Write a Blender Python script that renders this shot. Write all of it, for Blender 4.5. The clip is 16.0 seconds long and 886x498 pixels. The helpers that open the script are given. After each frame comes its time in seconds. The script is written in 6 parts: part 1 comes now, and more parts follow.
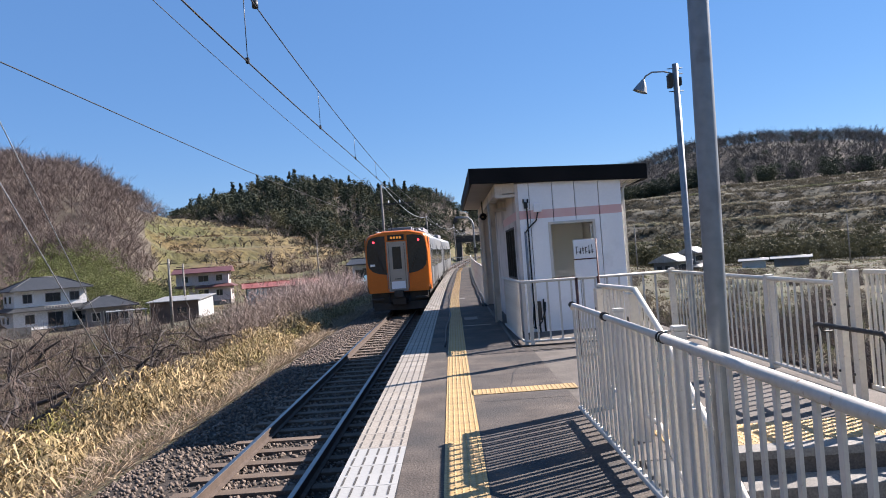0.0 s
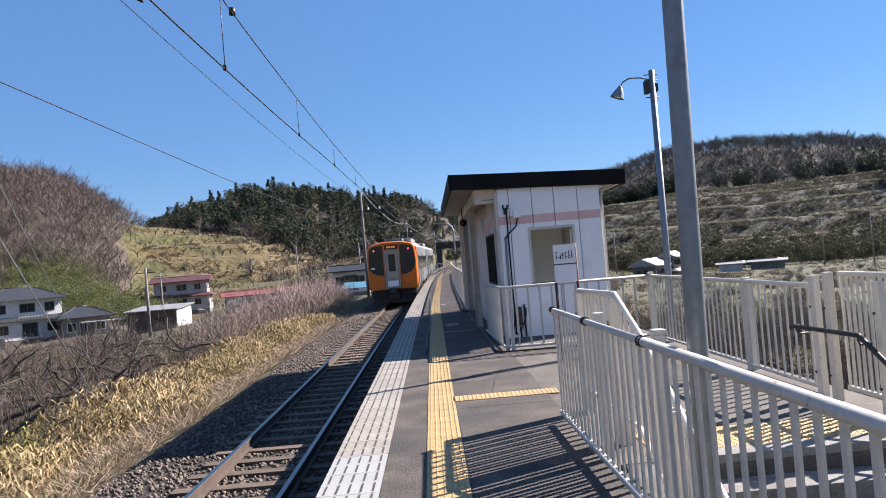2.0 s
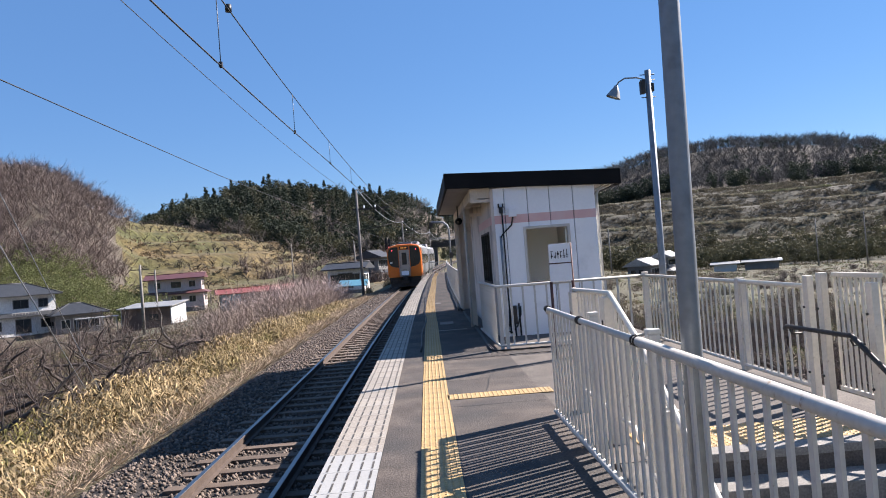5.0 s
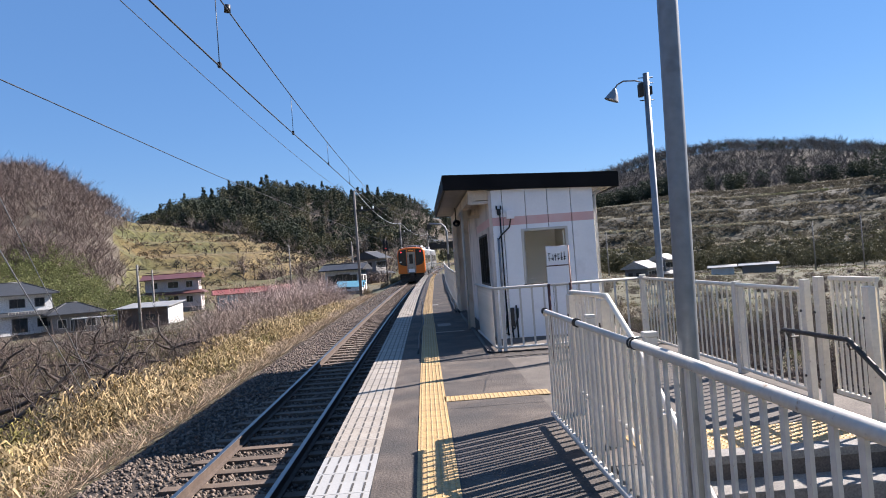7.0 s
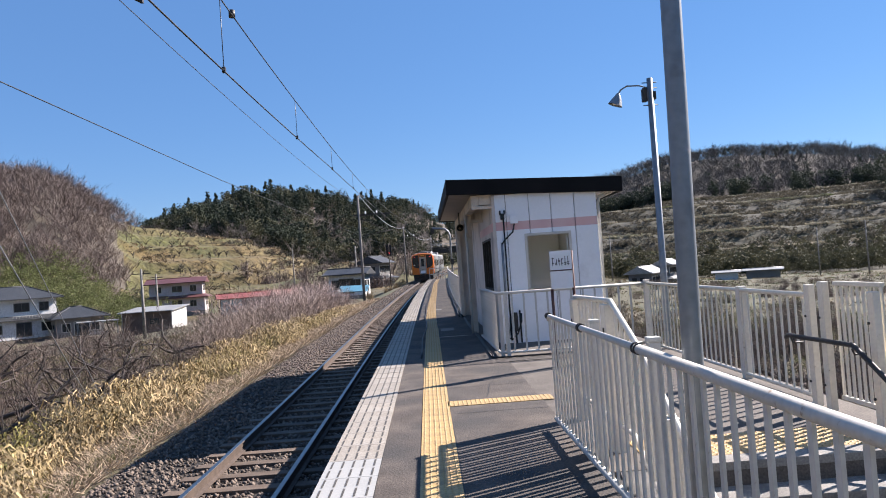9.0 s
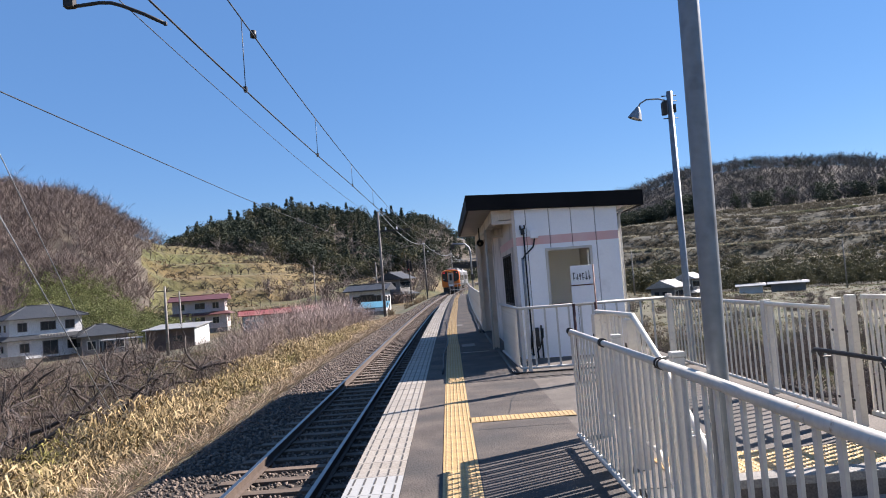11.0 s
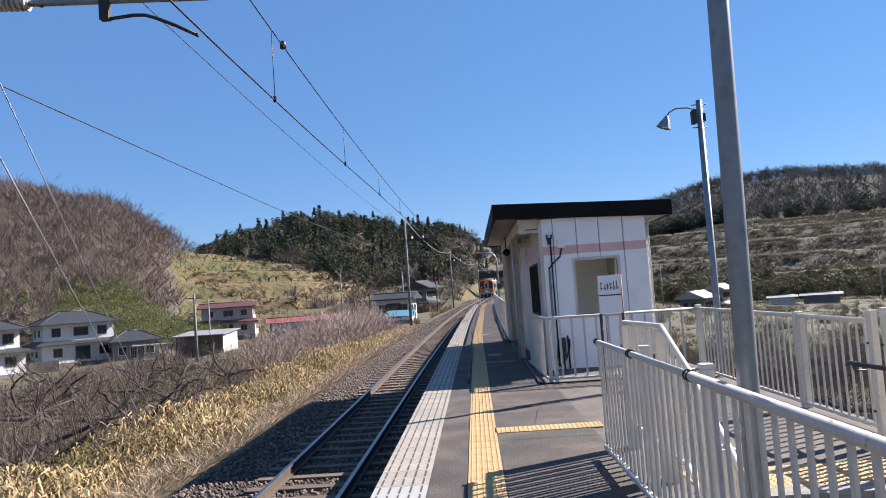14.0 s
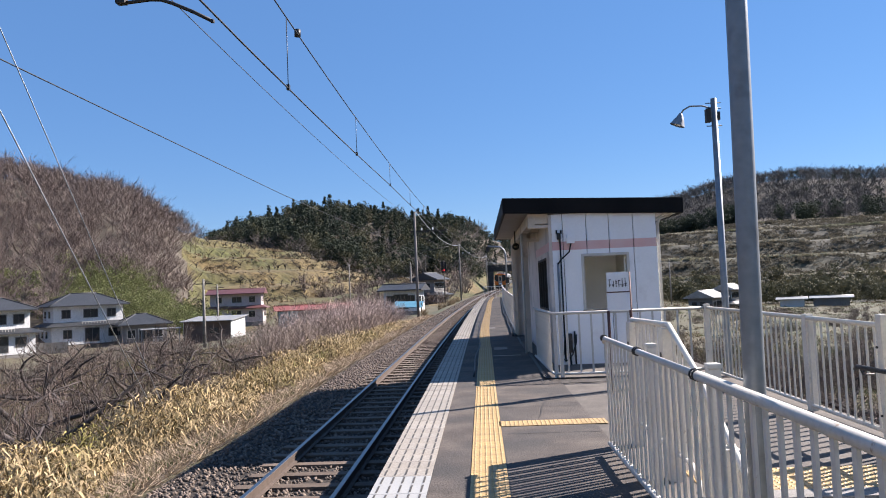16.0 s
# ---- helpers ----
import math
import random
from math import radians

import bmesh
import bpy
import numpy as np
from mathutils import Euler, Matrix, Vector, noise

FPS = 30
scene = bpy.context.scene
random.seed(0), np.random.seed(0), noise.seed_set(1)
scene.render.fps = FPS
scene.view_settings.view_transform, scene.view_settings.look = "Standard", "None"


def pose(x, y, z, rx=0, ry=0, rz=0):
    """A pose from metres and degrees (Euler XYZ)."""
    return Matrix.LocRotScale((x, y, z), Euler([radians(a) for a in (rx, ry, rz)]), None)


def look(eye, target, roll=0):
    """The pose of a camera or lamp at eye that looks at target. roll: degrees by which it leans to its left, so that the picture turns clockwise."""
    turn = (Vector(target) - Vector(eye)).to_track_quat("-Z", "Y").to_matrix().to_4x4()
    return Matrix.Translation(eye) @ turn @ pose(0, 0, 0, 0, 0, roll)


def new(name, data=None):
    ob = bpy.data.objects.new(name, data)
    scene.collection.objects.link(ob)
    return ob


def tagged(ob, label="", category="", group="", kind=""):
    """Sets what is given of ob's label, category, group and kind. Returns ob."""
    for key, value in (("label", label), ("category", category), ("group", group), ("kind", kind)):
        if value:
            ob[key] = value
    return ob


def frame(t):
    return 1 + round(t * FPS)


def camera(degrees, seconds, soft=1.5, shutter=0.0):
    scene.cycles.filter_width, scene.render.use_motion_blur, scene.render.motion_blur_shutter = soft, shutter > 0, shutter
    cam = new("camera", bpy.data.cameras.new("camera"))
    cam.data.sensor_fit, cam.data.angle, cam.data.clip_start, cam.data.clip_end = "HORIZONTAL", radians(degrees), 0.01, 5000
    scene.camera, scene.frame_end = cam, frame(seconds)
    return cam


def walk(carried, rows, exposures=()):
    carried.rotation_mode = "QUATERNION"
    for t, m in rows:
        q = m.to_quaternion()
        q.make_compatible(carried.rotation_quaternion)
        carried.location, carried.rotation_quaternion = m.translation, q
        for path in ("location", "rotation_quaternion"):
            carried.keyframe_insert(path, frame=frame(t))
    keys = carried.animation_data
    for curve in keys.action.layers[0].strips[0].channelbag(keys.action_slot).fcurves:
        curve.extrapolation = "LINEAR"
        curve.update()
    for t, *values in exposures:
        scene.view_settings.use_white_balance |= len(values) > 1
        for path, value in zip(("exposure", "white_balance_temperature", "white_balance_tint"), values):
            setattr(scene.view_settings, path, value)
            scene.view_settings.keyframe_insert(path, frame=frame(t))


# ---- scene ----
# x across the platform, y along the track, z = 0 on the platform surface
EYE = (0.0, 0.0, 1.527)
cam = camera(63.71, 16.0, soft=1.0)


def aim(turn, tilt, lean):
    """Pose of the hand-held camera: degrees to the right, up, and of lean."""
    a, b = radians(turn), radians(tilt)
    far = (EYE[0] + math.sin(a) * math.cos(b), EYE[1] + math.cos(a) * math.cos(b), EYE[2] + math.sin(b))
    return look(EYE, far, -lean)


PATH = (
    (0.0, -0.312, 0.883, 4.210),
    (0.5, 0.182, 1.159, 4.110),
    (1.0, 0.740, 1.293, 4.262),
    (1.5, 1.154, 1.261, 4.443),
    (2.0, 1.306, 1.271, 4.763),
    (2.5, 1.355, 1.182, 4.531),
    (3.0, 1.392, 0.970, 4.526),
    (3.5, 1.468, 0.868, 4.631),
    (4.0, 1.540, 0.937, 4.636),
    (6.5, 1.839, 1.252, 4.154),
    (7.0, 1.865, 1.241, 4.127),
    (7.5, 1.870, 1.180, 4.104),
    (8.0, 1.830, 1.093, 4.013),
    (8.5, 1.772, 1.215, 3.890),
    (9.0, 1.613, 1.633, 4.039),
    (11.5, -0.321, 3.291, 4.395),
    (12.0, -0.679, 3.564, 4.298),
    (12.5, -1.052, 3.706, 4.192),
    (13.0, -1.472, 3.916, 4.149),
    (13.5, -1.796, 3.999, 4.110),
    (14.0, -1.978, 3.875, 4.002),
    (14.5, -2.329, 3.663, 4.046),
    (15.0, -2.549, 3.423, 3.968),
    (15.5, -2.481, 3.265, 3.235),
    (16.0, -2.740, 3.293, 2.423),
)
walk(cam, [(t, aim(a, b, c)) for t, a, b, c in PATH], exposures=((0.0, 1.5, 6350, 17), (16.0, 1.5, 6350, 17)))

# ---- world, sun, exposure ----
SUN_EL, SUN_AZ = 36.0, 61.5      # degrees above the horizon, clockwise from +y
world = bpy.data.worlds.new("sky")
scene.world = world
world.use_nodes = True
wn = world.node_tree.nodes
sky = wn.new("ShaderNodeTexSky")
sky.sky_type = "NISHITA"
sky.sun_disc = False
sky.sun_elevation, sky.sun_rotation = radians(SUN_EL), radians(SUN_AZ)
sky.air_density, sky.dust_density, sky.ozone_density = 1.0, 0.0, 4.0
wn["Background"].inputs["Strength"].default_value = 0.0475
tone = wn.new("ShaderNodeHueSaturation")
tone.inputs["Saturation"].default_value, tone.inputs["Hue"].default_value = 1.2, 0.5
world.node_tree.links.new(sky.outputs["Color"], tone.inputs["Color"])
even = wn.new("ShaderNodeMix")          # the clear winter sky is nearly even in colour
even.data_type = "RGBA"
even.inputs["Factor"].default_value = 0.5
even.inputs["B"].default_value = (1.4, 2.95, 5.9, 1)
world.node_tree.links.new(tone.outputs["Color"], even.inputs["A"])
world.node_tree.links.new(even.outputs["Result"], wn["Background"].inputs["Color"])
sun_data = bpy.data.lights.new("sun", "SUN")
sun_data.energy, sun_data.angle, sun_data.color = 5.0, radians(0.5), (1.0, 0.94, 0.85)
sun = new("sun", sun_data)
SUN = Vector((math.cos(radians(SUN_EL)) * math.sin(radians(SUN_AZ)), math.cos(radians(SUN_EL)) * math.cos(radians(SUN_AZ)), math.sin(radians(SUN_EL))))
sun.matrix_world = look(SUN * 50, (0, 0, 0))


# ---- materials ----
def mat(name, c1, c2=None, rough=0.7, metal=0.0, scale=3.0, fine=40.0, bump=0.2, dist=0.01, island=0.0, obj=0.0, spec=0.5, grain=0.25, stain=None, stain_scale=0.8, stain_cut=(0.5, 0.7)):
    """Two-scale procedural surface: coarse patches c1 to c2, fine grain with relief, optional stains and per-piece variation."""
    m = bpy.data.materials.new(name)
    m.use_nodes = True
    n, l = m.node_tree.nodes, m.node_tree.links
    b = n["Principled BSDF"]
    c2 = c2 or tuple(v * 0.75 for v in c1)
    co = n.new("ShaderNodeTexCoord")
    big, small = n.new("ShaderNodeTexNoise"), n.new("ShaderNodeTexNoise")
    big.inputs["Scale"].default_value, big.inputs["Detail"].default_value = scale, 5
    small.inputs["Scale"].default_value, small.inputs["Detail"].default_value = fine, 3
    for t in (big, small):
        l.new(co.outputs["Object"], t.inputs["Vector"])
    ramp = n.new("ShaderNodeValToRGB")
    ramp.color_ramp.elements[0].position, ramp.color_ramp.elements[1].position = 0.35, 0.65
    ramp.color_ramp.elements[0].color, ramp.color_ramp.elements[1].color = (*c1, 1), (*c2, 1)
    l.new(big.outputs["Fac"], ramp.inputs["Fac"])
    hsv = n.new("ShaderNodeHueSaturation")
    mr = n.new("ShaderNodeMapRange")
    mr.inputs["From Min"].default_value, mr.inputs["From Max"].default_value = 0.3, 0.7
    mr.inputs["To Min"].default_value, mr.inputs["To Max"].default_value = 1 - grain, 1 + grain
    l.new(small.outputs["Fac"], mr.inputs["Value"])
    l.new(mr.outputs["Result"], hsv.inputs["Value"])
    col = ramp.outputs["Color"]
    if stain:
        st = n.new("ShaderNodeTexNoise")
        st.inputs["Scale"].default_value, st.inputs["Detail"].default_value = stain_scale, 6
        l.new(co.outputs["Object"], st.inputs["Vector"])
        sr = n.new("ShaderNodeMapRange")
        sr.inputs["From Min"].default_value, sr.inputs["From Max"].default_value = stain_cut
        l.new(st.outputs["Fac"], sr.inputs["Value"])
        mx = n.new("ShaderNodeMix")
        mx.data_type = "RGBA"
        l.new(sr.outputs["Result"], mx.inputs["Factor"])
        l.new(col, mx.inputs["A"])
        mx.inputs["B"].default_value = (*stain, 1)
        col = mx.outputs["Result"]
    if island or obj:
        src = n.new("ShaderNodeNewGeometry").outputs["Random Per Island"] if island else n.new("ShaderNodeObjectInfo").outputs["Random"]
        v = n.new("ShaderNodeMapRange")
        k = island or obj
        v.inputs["To Min"].default_value, v.inputs["To Max"].default_value = 1 - k, 1 + k
        l.new(src, v.inputs["Value"])
        h2 = n.new("ShaderNodeHueSaturation")
        l.new(v.outputs["Result"], h2.inputs["Value"])
        l.new(col, h2.inputs["Color"])
        col = h2.outputs["Color"]
    l.new(col, hsv.inputs["Color"])
    l.new(hsv.outputs["Color"], b.inputs["Base Color"])
    b.inputs["Roughness"].default_value, b.inputs["Metallic"].default_value = rough, metal
    b.inputs["Specular IOR Level"].default_value = spec
    if bump:
        bp = n.new("ShaderNodeBump")
        bp.inputs["Strength"].default_value, bp.inputs["Distance"].default_value = bump, dist
        l.new(small.outputs["Fac"], bp.inputs["Height"])
        l.new(bp.outputs["Normal"], b.inputs["Normal"])
    return m


def glow(name, c, power):
    m = bpy.data.materials.new(name)
    m.use_nodes = True
    b = m.node_tree.nodes["Principled BSDF"]
    b.inputs["Base Color"].default_value = (*c, 1)
    b.inputs["Emission Color"].default_value, b.inputs["Emission Strength"].default_value = (*c, 1), power
    return m


def glass(name, c, rough=0.03, trans=1.0):
    m = bpy.data.materials.new(name)
    m.use_nodes = True
    b = m.node_tree.nodes["Principled BSDF"]
    b.inputs["Base Color"].default_value = (*c, 1)
    b.inputs["Roughness"].default_value, b.inputs["Transmission Weight"].default_value = rough, trans
    b.inputs["IOR"].default_value = 1.45
    return m


ASPHALT = mat("asphalt", (0.0507, 0.0386, 0.0306), (0.096, 0.0757, 0.0599), 0.85, scale=2.3, fine=55, bump=0.9, dist=0.008, grain=0.5, stain=(0.0368, 0.0318, 0.0286), stain_scale=1.1, stain_cut=(0.42, 0.66))
PATCH = mat("brown_worn_paving", (0.0766, 0.0635, 0.0521), (0.115, 0.0968, 0.0804), 0.88, scale=2.5, fine=60, bump=0.5, dist=0.006, grain=0.3)
CONCRETE = mat("concrete", (0.177, 0.166, 0.15), (0.225, 0.209, 0.187), 0.85, scale=1.5, fine=60, stain=(0.0857, 0.0774, 0.067), stain_scale=1.6)
MAST = mat("grey_mast_concrete", (0.122, 0.115, 0.107), (0.168, 0.157, 0.145), 0.85, scale=0.8, fine=30)
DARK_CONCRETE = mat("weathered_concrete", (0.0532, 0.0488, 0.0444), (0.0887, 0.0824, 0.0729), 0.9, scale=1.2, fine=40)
WHITE_TILE = mat("white_warning_block", (0.266, 0.232, 0.187), (0.324, 0.286, 0.237), 0.6, scale=2, fine=50, obj=0.08, stain=(0.248, 0.225, 0.196), stain_scale=1.2, stain_cut=(0.55, 0.75))
YELLOW_TILE = mat("yellow_tactile_block", (0.386, 0.247, 0.0935), (0.43, 0.289, 0.123), 0.6, scale=2, fine=60, obj=0.07, stain=(0.219, 0.137, 0.0547), stain_scale=1.5, stain_cut=(0.5, 0.75))
RUBBER = mat("dark_rubber", (0.0134, 0.0134, 0.0144), rough=0.7)
BALLAST = mat("ballast_stone", (0.106, 0.0798, 0.0619), (0.163, 0.124, 0.0968), 0.9, scale=2, fine=90, island=0.45)
# far darker than the stones: shade between rails and stones is in the colour
BALLAST_BED_SHADED = mat("ballast_bed", (0.0206, 0.0151, 0.0114), (0.0386, 0.028, 0.0207), 0.95, scale=1.5, fine=26, bump=1.0, dist=0.03)
SLEEPER = mat("weathered_timber_sleeper", (0.09, 0.0611, 0.0431), (0.132, 0.0952, 0.068), 0.85, scale=3, fine=50, obj=0.2)
RAIL_RUST = mat("rusty_rail", (0.0561, 0.0374, 0.0269), (0.0823, 0.0568, 0.0419), 0.75, scale=6, fine=80)
RAIL_TOP = mat("polished_rail_head", (0.268, 0.257, 0.246), (0.225, 0.215, 0.203), 0.32, 1.0, scale=4, fine=60, bump=0.05)
WALL_WHITE = mat("white_painted_panel", (0.822, 0.822, 0.822), (0.85, 0.85, 0.85), 0.55, scale=1.2, fine=30, bump=0.02, stain=(0.42, 0.404, 0.379), stain_scale=0.9, stain_cut=(0.6, 0.85), grain=0.02)
WALL_PINK = mat("faded_pink_stripe", (0.675, 0.406, 0.38), (0.691, 0.476, 0.449), 0.6, scale=2, fine=40, bump=0.05, grain=0.02)
# on the shelter walls this beige holds the light reflected onto them
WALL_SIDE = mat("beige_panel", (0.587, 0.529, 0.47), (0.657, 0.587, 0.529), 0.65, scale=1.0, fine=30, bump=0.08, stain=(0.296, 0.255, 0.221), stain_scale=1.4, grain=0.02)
CREAM = mat("cream_painted_steel", (0.623, 0.543, 0.441), (0.566, 0.486, 0.395), 0.55, scale=2, fine=40, stain=(0.269, 0.198, 0.135), stain_scale=2.0, stain_cut=(0.55, 0.75), grain=0.07)
FASCIA = mat("black_roof_fascia", (0.00612, 0.00612, 0.00689), (0.0107, 0.00994, 0.0107), 0.6, scale=2, fine=50, spec=0.12)
SOFFIT = mat("grey_soffit", (0.319, 0.291, 0.273), (0.375, 0.337, 0.319), 0.7, scale=2, fine=30, grain=0.07)
FENCE_WHITE = mat("white_painted_fence", (0.497, 0.468, 0.414), (0.563, 0.534, 0.481), 0.6, scale=2.5, fine=35, bump=0.08, stain=(0.298, 0.223, 0.158), stain_scale=26.0, stain_cut=(0.66, 0.76), grain=0.07)
FENCE_CREAM = mat("ivory_painted_fence", (0.662, 0.613, 0.522), (0.613, 0.563, 0.472), 0.5, scale=2.5, fine=35, bump=0.08, stain=(0.298, 0.224, 0.157), stain_scale=26.0, stain_cut=(0.66, 0.76), grain=0.07)
GALV = mat("galvanised_steel", (0.206, 0.225, 0.243), (0.275, 0.293, 0.312), 0.5, 0.55, scale=5, fine=22, bump=0.1, stain=(0.15, 0.156, 0.168), stain_scale=5.0, grain=0.07)
DARK_STEEL = mat("dark_steel", (0.0268, 0.0241, 0.0215), (0.0482, 0.0429, 0.0375), 0.6, 0.3, scale=4, fine=40)
RUST_RED = mat("rusty_red_post", (0.0697, 0.0215, 0.0161), (0.107, 0.0429, 0.0321), 0.7, scale=5, fine=50)
BLACK = mat("black_plastic", (0.00804, 0.00804, 0.00857), rough=0.5)
WINDOW = glass("window_glass", (0.9, 0.95, 0.93), 0.04)
ORANGE = mat("orange_train_paint", (0.593, 0.143, 0.00999), (0.571, 0.132, 0.00856), 0.32, scale=1, fine=20, bump=0.02, grain=0.07)
TRAIN_STEEL = mat("brushed_steel", (0.209, 0.213, 0.217), (0.252, 0.257, 0.261), 0.42, 0.7, scale=1, fine=30, bump=0.05, grain=0.07)
TRAIN_GREY = mat("cream_door_panel", (0.352, 0.303, 0.238), (0.383, 0.333, 0.268), 0.45, scale=2, fine=20, bump=0.03, grain=0.07)
TRAIN_GLASS = mat("dark_cab_glass", (0.0108, 0.0162, 0.0234), (0.0162, 0.0234, 0.0324), 0.07, scale=1, fine=10, bump=0.0)
ROOF_GREY = mat("train_roof_grey", (0.161, 0.161, 0.166), (0.193, 0.193, 0.198), 0.6, scale=2, fine=20)
TILE_SLOT = mat("dirty_tile_slot", (0.0677, 0.0627, 0.0578), (0.0508, 0.0474, 0.0441), 0.9, scale=3, fine=60)
FRESH_TILE = mat("new_white_warning_block", (0.311, 0.304, 0.283), (0.339, 0.332, 0.311), 0.5, scale=2, fine=50, obj=0.04, grain=0.07)
TAIL_RED = glow("red_tail_light", (1.0, 0.05, 0.07), 1.2)
GROUND = mat("dry_grass_ground", (0.0628, 0.0547, 0.0268), (0.0943, 0.0784, 0.0418), 0.95, scale=0.08, fine=1.5, bump=0.5, dist=0.15, stain=(0.0527, 0.0563, 0.0209), stain_scale=0.05, stain_cut=(0.45, 0.6))


FIELD = mat("orchard_grass_slope", (0.107, 0.0743, 0.0273), (0.0772, 0.0567, 0.0195), 0.95, scale=0.09, fine=0.6, bump=1.0, dist=0.6, grain=0.45, stain=(0.0617, 0.0612, 0.0169), stain_scale=0.045, stain_cut=(0.44, 0.6))
LITTER = mat("leaf_litter", (0.055, 0.043, 0.03), (0.078, 0.062, 0.044), 0.95, scale=0.1, fine=1.2, bump=0.6, dist=0.2)
TERRACE = mat("terraced_brown_slope", (0.0488, 0.0434, 0.0305), (0.0702, 0.0622, 0.0427), 0.95, scale=0.06, fine=0.5, bump=0.8, dist=0.5, grain=0.4, stain=(0.0459, 0.0427, 0.0214), stain_scale=0.05, stain_cut=(0.42, 0.6))
TWIG_NEAR = mat("near_bare_twigs", (0.202, 0.15, 0.114), (0.29, 0.22, 0.176), 0.9, scale=1.0, fine=8, bump=0, island=0.35)
TWIG_FAR = mat("distant_bare_twigs", (0.0778, 0.0718, 0.0658), (0.102, 0.0927, 0.0838), 0.9, scale=0.5, fine=5, bump=0, island=0.3)
BRUSH = mat("dense_hillside_brush", (0.0728, 0.0658, 0.049), (0.107, 0.0968, 0.0728), 0.9, scale=0.06, fine=2, bump=0, island=0.1)
TWIG_MAUVE = mat("bare_twigs", (0.125, 0.0938, 0.0795), (0.169, 0.128, 0.109), 0.9, scale=0.5, fine=5, bump=0, island=0.3)
TWIG_BROWN = mat("dark_brown_bare_twigs", (0.0792, 0.0549, 0.0423), (0.149, 0.11, 0.0882), 0.9, scale=0.8, fine=8, bump=0, island=0.45)
TWIG_PALE = mat("pale_pinkish_bare_twigs", (0.33, 0.25, 0.21), (0.42, 0.33, 0.285), 0.9, scale=0.8, fine=8, bump=0, island=0.35)
TWIG_GREY = mat("grey_bare_twigs", (0.138, 0.116, 0.0966), (0.188, 0.161, 0.136), 0.9, scale=0.5, fine=5, bump=0, island=0.3)
BARK = mat("dark_orchard_bark", (0.0282, 0.022, 0.0194), (0.0748, 0.0598, 0.051), 0.9, scale=3, fine=30, bump=0.6, dist=0.02)
CONIFER = mat("conifer_needles", (0.0286, 0.0377, 0.0263), (0.0503, 0.0595, 0.0389), 0.8, scale=0.06, fine=2, bump=0, island=0.12)
OAK = mat("evergreen_oak_leaves", (0.0621, 0.0633, 0.0361), (0.0962, 0.0905, 0.0532), 0.8, scale=0.06, fine=2, bump=0, island=0.12)
EVERGREEN = mat("bamboo_and_shrub_leaves", (0.104, 0.119, 0.0475), (0.178, 0.184, 0.0807), 0.7, scale=0.2, fine=3, bump=0, island=0.45)
SASA = mat("dry_bamboo_grass_leaves", (0.229, 0.165, 0.0753), (0.336, 0.256, 0.144), 0.7, scale=0.7, fine=8, bump=0, island=0.65, stain=(0.151, 0.137, 0.0392), stain_scale=0.5, stain_cut=(0.55, 0.7))
VERGE = mat("bleached_verge_straw", (0.272, 0.208, 0.14), (0.368, 0.288, 0.208), 0.9, scale=1.2, fine=8, bump=0, island=0.4)
STRAW = mat("dry_straw_grass", (0.193, 0.142, 0.084), (0.243, 0.189, 0.122), 0.85, scale=1, fine=8, bump=0, island=0.35)
PALE_GRASS = mat("pale_bleached_grass", (0.31, 0.278, 0.201), (0.387, 0.349, 0.263), 0.9, scale=0.15, fine=4, bump=0, island=0.15, stain=(0.124, 0.14, 0.0619), stain_scale=0.06)
GREEN_GRASS = mat("green_winter_grass", (0.0536, 0.0751, 0.0187), (0.0915, 0.102, 0.0321), 0.85, scale=0.4, fine=6, bump=0, island=0.35)


def leafy(m, share):
    """Thin leaves: part of the light comes through them."""
    nt = m.node_tree
    skin = next(n for n in nt.nodes if n.type == 'BSDF_PRINCIPLED')
    outn = next(n for n in nt.nodes if n.type == 'OUTPUT_MATERIAL')
    skin.inputs["Specular IOR Level"].default_value = 0.12
    thin, mix = nt.nodes.new("ShaderNodeBsdfTranslucent"), nt.nodes.new("ShaderNodeMixShader")
    mix.inputs[0].default_value = share
    src = skin.inputs["Base Color"]
    if src.is_linked:
        nt.links.new(src.links[0].from_socket, thin.inputs["Color"])
    else:
        thin.inputs["Color"].default_value = src.default_value
    nt.links.new(skin.outputs[0], mix.inputs[1])
    nt.links.new(thin.outputs[0], mix.inputs[2])
    nt.links.new(mix.outputs[0], outn.inputs["Surface"])


for m, share in ((CONIFER, 0.15), (OAK, 0.2), (BRUSH, 0.4), (EVERGREEN, 0.3), (SASA, 0.06), (STRAW, 0.15), (VERGE, 0.15), (PALE_GRASS, 0.25), (GREEN_GRASS, 0.3)):
    leafy(m, share)
TILE_ROOF = mat("slate_blue_roof_tiles", (0.0241, 0.0266, 0.0301), (0.0342, 0.0362, 0.0402), 0.55, scale=1, fine=8, bump=0.5, dist=0.05)
RED_ROOF = mat("faded_red_metal_roof", (0.193, 0.0402, 0.0295), (0.225, 0.0643, 0.0482), 0.5, scale=0.5, fine=6, bump=0.2)
BROWN_ROOF = mat("maroon_roof_tiles", (0.0842, 0.0306, 0.0306), (0.115, 0.0459, 0.0444), 0.55, scale=0.8, fine=8, bump=0.4, dist=0.05)
GREY_ROOF = mat("pale_metal_roof", (0.268, 0.262, 0.246), (0.311, 0.305, 0.29), 0.5, 0.2, scale=0.6, fine=6, bump=0.15)
HOUSE_WHITE = mat("white_render", (0.57, 0.56, 0.541), (0.627, 0.617, 0.598), 0.8, scale=0.6, fine=8, bump=0.1)
HOUSE_PINK = mat("pale_pink_render", (0.459, 0.383, 0.368), (0.498, 0.429, 0.414), 0.8, scale=0.6, fine=8, bump=0.1)
